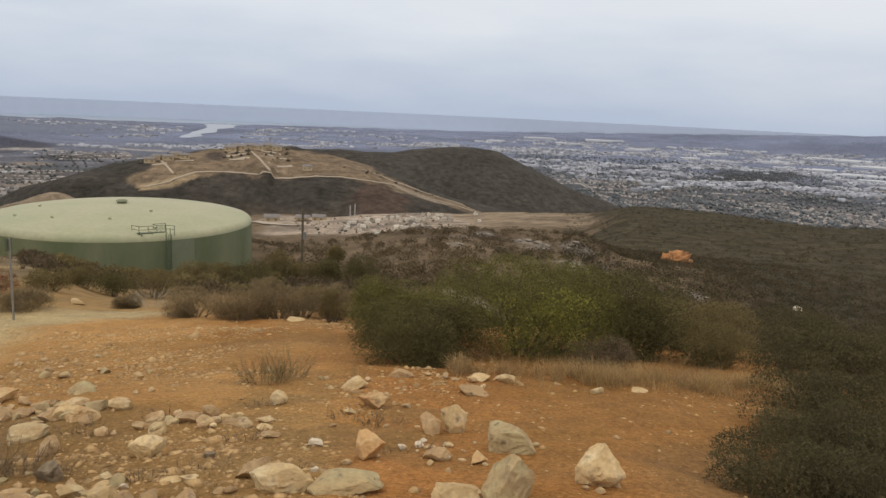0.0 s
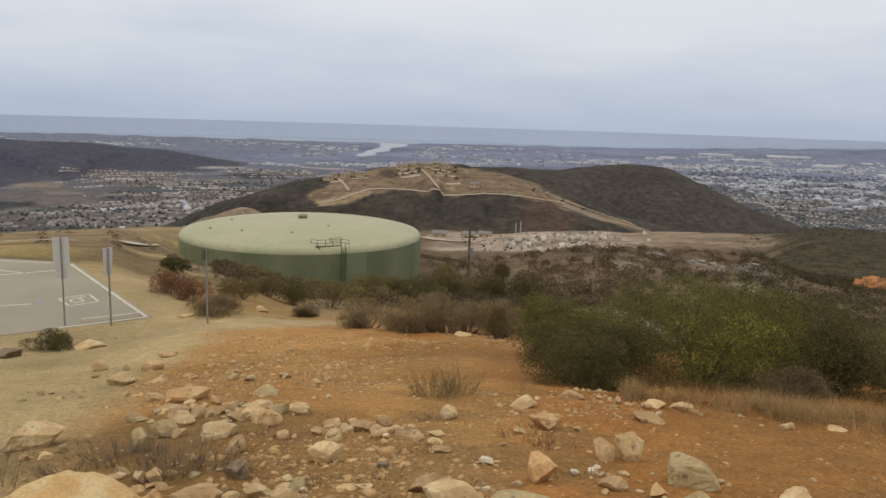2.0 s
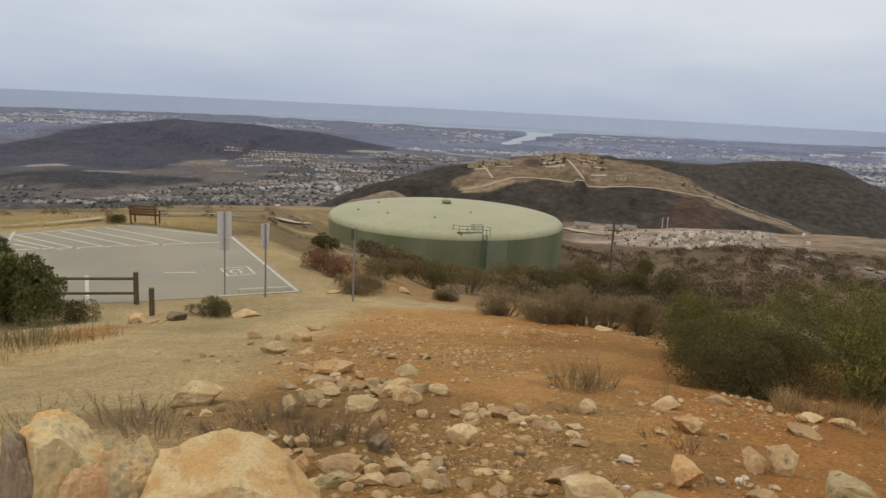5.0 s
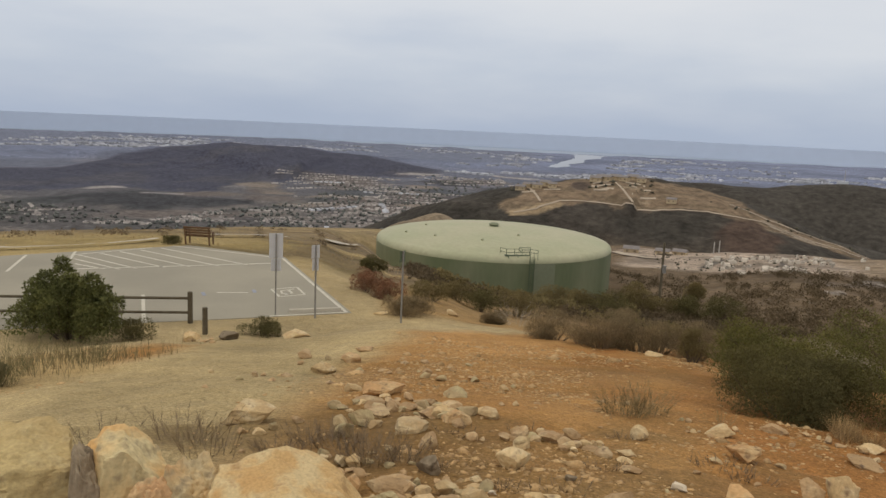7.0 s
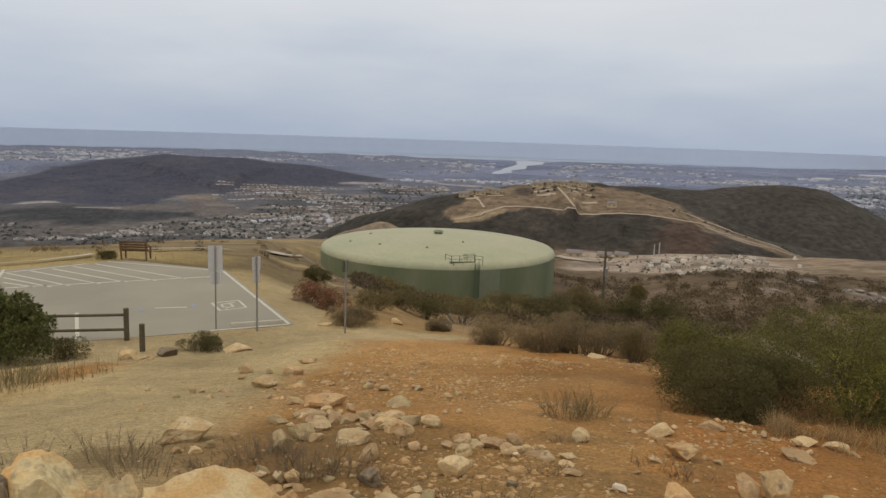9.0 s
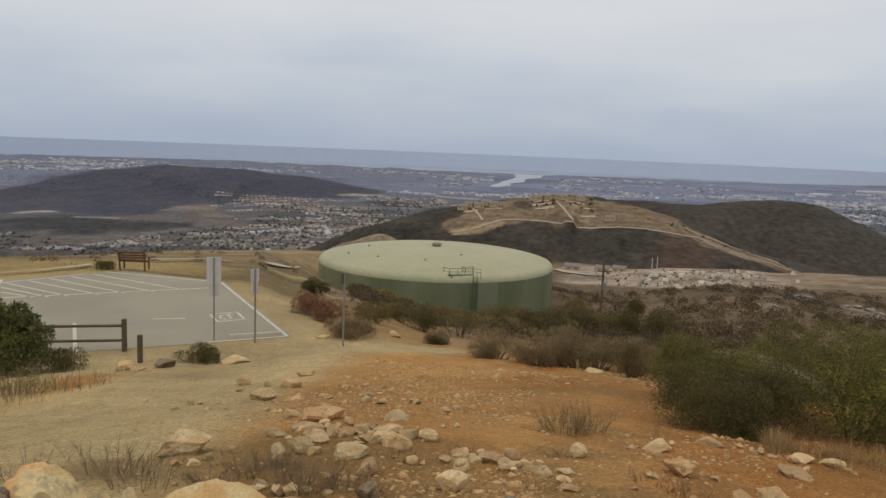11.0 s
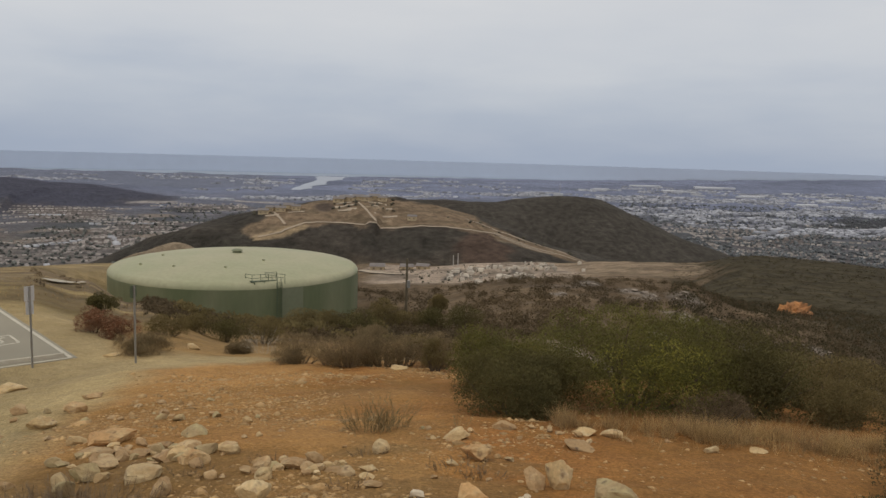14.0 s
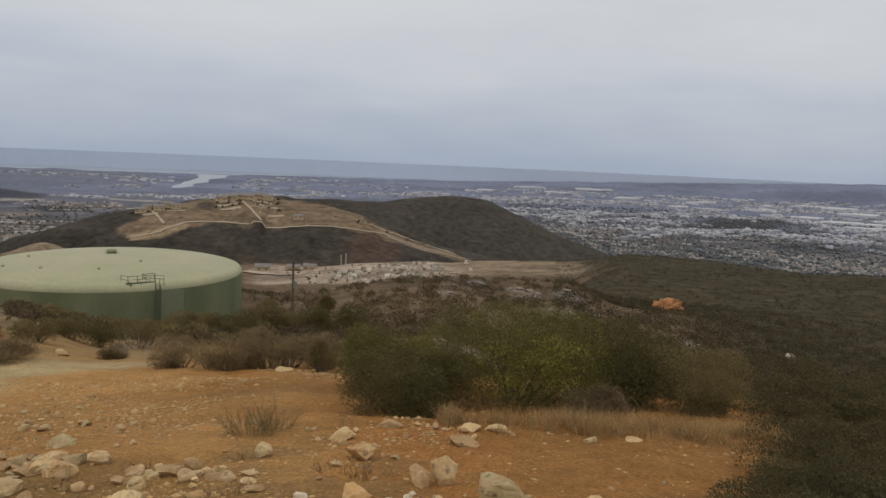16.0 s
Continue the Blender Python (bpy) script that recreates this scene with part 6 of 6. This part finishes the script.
def estates(places, seed, size, gap):
    """Estates of houses in bowed rows: bearing, distance, width across, rows."""
    rng = np.random.default_rng(seed)
    px, py, head = [], [], []
    for az, r, wide, count in places:
        c, s = math.cos(radians(az)), math.sin(radians(az))
        bow, skew = rng.uniform(-0.5, 0.5), rng.uniform(-0.25, 0.25)
        for j in range(count):
            if rng.uniform() < 0.12:
                continue
            u = -wide / 2 + rng.uniform(0, 0.3) * wide
            end = wide / 2 - rng.uniform(0, 0.3) * wide
            while u < end:
                q = (j - count / 2) * gap + bow * 60 * (2 * u / wide) ** 2 + skew * u + 6 * math.sin(u / 45 + j)
                if rng.uniform() < 0.86:
                    x, y = r * s + u * c + q * s, r * c - u * s + q * c
                    px.append(x); py.append(y); head.append(-radians(az) + rng.normal(0, 0.12))
                u += size * rng.uniform(1.3, 2.0)
    return np.array(px), np.array(py), np.array(head)


def estate_houses(label, places, seed, mats, size, tall, gap):
    x, y, head = estates(places, seed, size, gap)
    houses("houses", label, 0, seed, (0, 1, 900, 1000), lambda x, y, z, r, az, rng: (z < -112), mats, size, 9.0, tall=tall, given=(x, y, head))


estate_houses("curved rows of pale houses under the dark hill", [(-33.9, 1740, 340, 9), (-33.0, 1370, 240, 6), (-28.6, 1500, 260, 6), (-29.6, 1180, 260, 5), (-35.6, 1190, 260, 4), (-24.3, 1930, 320, 6), (-25.5, 1330, 160, 6), (-30.2, 1600, 150, 4)], 121, [M_HOUSE, M_TILE], 5.4, 1.4, 36)
estate_houses("long rows of pale houses on the plain", [(13.4, 1900, 300, 2), (14.9, 1800, 420, 2), (15.2, 1710, 440, 2), (15.4, 1630, 420, 2), (15.6, 1550, 380, 2), (16.2, 1480, 300, 2), (24.5, 1480, 300, 5), (16.5, 1240, 220, 4), (22.5, 1800, 300, 4), (27.0, 1900, 300, 5), (10.4, 1700, 160, 5), (28.5, 1400, 260, 6)], 122, [M_HOUSE, M_TILE], 6.4, 1.5, 34)
houses("site_huts", "white huts and stacked materials on the building site", 420, 106, (-7.6, -0.2, 446, 540), lambda x, y, z, r, az, rng: (fbm(x / 16, y / 16, 3, 84) > 0.0) & (rng.uniform(0, 1, len(x)) < 0.7), [M_SITE, M_SITE], 2.3, 4.4, tall=1.4, category="huts", run=(20, 70))


def town_trees(count, seed, region, size, keep, mat=None):
    rng = np.random.default_rng(seed)
    az, r = np.radians(rng.uniform(region[0], region[1], count)), np.exp(rng.uniform(math.log(region[2]), math.log(region[3]), count))
    x, y = r * np.sin(az), r * np.cos(az)
    z = height(x, y)
    ok = keep(x, y, z, r, np.degrees(az), rng)
    x, y, z = x[ok], y[ok], z[ok]
    n = len(x)
    octa = np.array([(0, 0, 1), (1, 0, 0.35), (0, 1, 0.4), (-1, 0, 0.3), (0, -1, 0.35), (0, 0, 0)], float)
    tri = np.array([(0, 1, 2), (0, 2, 3), (0, 3, 4), (0, 4, 1), (5, 2, 1), (5, 3, 2), (5, 4, 3), (5, 1, 4)])
    s = size * rng.uniform(0.5, 1.5, n)
    v = (octa[None] + rng.uniform(-0.25, 0.25, (n, 6, 3))) * s[:, None, None] * np.array([0.7, 0.7, 1.0]) + np.stack([x, y, z - 0.3], 1)[:, None, :]
    f = (tri[None] + 6 * np.arange(n)[:, None, None]).reshape(-1, 3)
    return tagged(new("town_trees", big_mesh("town_trees", v.reshape(-1, 3), f, mat or M_FARTREE)), "dark trees between the houses", "trees", kind="stuff")


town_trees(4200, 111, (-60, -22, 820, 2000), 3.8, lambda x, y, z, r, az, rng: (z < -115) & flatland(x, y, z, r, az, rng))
town_trees(12000, 112, (5, 37, 820, 2700), 4.2, lambda x, y, z, r, az, rng: (z < -130) & (fbm(x / 110, y / 110, 3, 94) < 0.16), M_HAZETREE)
town_trees(260, 114, (-11, 0.4, 436, 560), 1.0, lambda x, y, z, r, az, rng: rng.uniform(0, 1, len(x)) < 0.8, M_HILLTREE)
town_trees(80, 115, (-21.6, -11.2, 852, 906), 2.6, lambda x, y, z, r, az, rng: (np.abs(az + 20) < 1.6) | (np.abs(az + 13.8) < 2.4), M_HILLTREE)
town_trees(60, 116, (-8.5, 2.5, 812, 860), 2.2, lambda x, y, z, r, az, rng: np.abs(r - 848 + 2.4 * (az + 4)) < 9, M_HILLTREE)


M_OUTCROP = material("outcrop", (0.29, 0.25, 0.205), 0.2, 0.8, 6.0, 0.95, second=(0.22, 0.185, 0.15))
# houses on the cleared hilltop
def hill_house(az, r, w, turn, tall=3.8, label="beige stucco house on the cleared hilltop", group="houses on the hilltop"):
    x, y = spot(az, r)
    t = thing("house", (x, y, h_at(x, y) - 0.6), label, "house", group, turn)
    part("wall", box(bmesh.new(), (w, w * 0.7, tall), pose(0, 0, tall / 2)), M_HILLWALL, t)
    bm = bmesh.new()
    e = [[bm.verts.new((sx * w * 0.55, y0, z0)) for y0, z0 in ((-w * 0.42, tall), (0, tall + w * 0.2), (w * 0.42, tall))] for sx in (-1, 1)]
    bm.faces.new((e[0][0], e[1][0], e[1][1], e[0][1])); bm.faces.new((e[0][1], e[1][1], e[1][2], e[0][2]))
    bm.faces.new(e[0]); bm.faces.new(reversed(e[1])); bm.faces.new((e[0][0], e[0][2], e[1][2], e[1][0]))
    part("roof", bm, M_TILE, t)
    for k in (-0.25, 0.25):
        part("window", box(bmesh.new(), (w * 0.16, 0.2, 1.5), pose(k * w, -w * 0.35 - 0.05, tall * 0.55)), M_DARKROCK, t)


M_HILLWALL = material("beige_stucco", (0.50, 0.40, 0.26), 0.1, 0.1, 1.0, 0.9, bump=0)
for az, r, w, turn in [(-15.5, 884, 9, 5), (-15.1, 902, 8, 20), (-14.7, 888, 8, -10), (-14.1, 906, 9, 8), (-13.5, 890, 8, -15), (-12.9, 904, 9, 10), (-12.3, 892, 7, 0),
                       (-20.9, 858, 8, 10), (-20.4, 868, 7, -8), (-19.7, 860, 8, 15), (-19.1, 870, 8, 0), (-18.6, 862, 7, 18), (-10.1, 838, 7, 0)]:
    hill_house(az, r, w * 1.35, turn, 4.6)
for az, r, w, turn in [(-10.4, 545, 9, 4), (-9.2, 552, 9, -6), (-12.6, 540, 10, 10)]:
    hill_house(az, r, w, turn, 3.2, "low white house at the building site's edge", "houses at the building site")
# bare outcrops on the brown hillside
rng = random.Random(44)
for az, r, w in BALD:
    for i in range(3):
        x, y = spot(az + rng.uniform(-0.8, 0.8) * w / 2.2, r + rng.uniform(-3, 3))
        q = rng.uniform(0.9, 2.0)
        rock(x, y, q, q * 0.28, M_OUTCROP, "pale grey-brown rock outcrop in the scrub", rng.randrange(9999), turn=rng.uniform(0, 360), detail=2)
rock(*spot(25.4, 150), 2.6, 0.8, M_QUARTZ, "pale white boulder on the scrubby hillside", 77, detail=3)
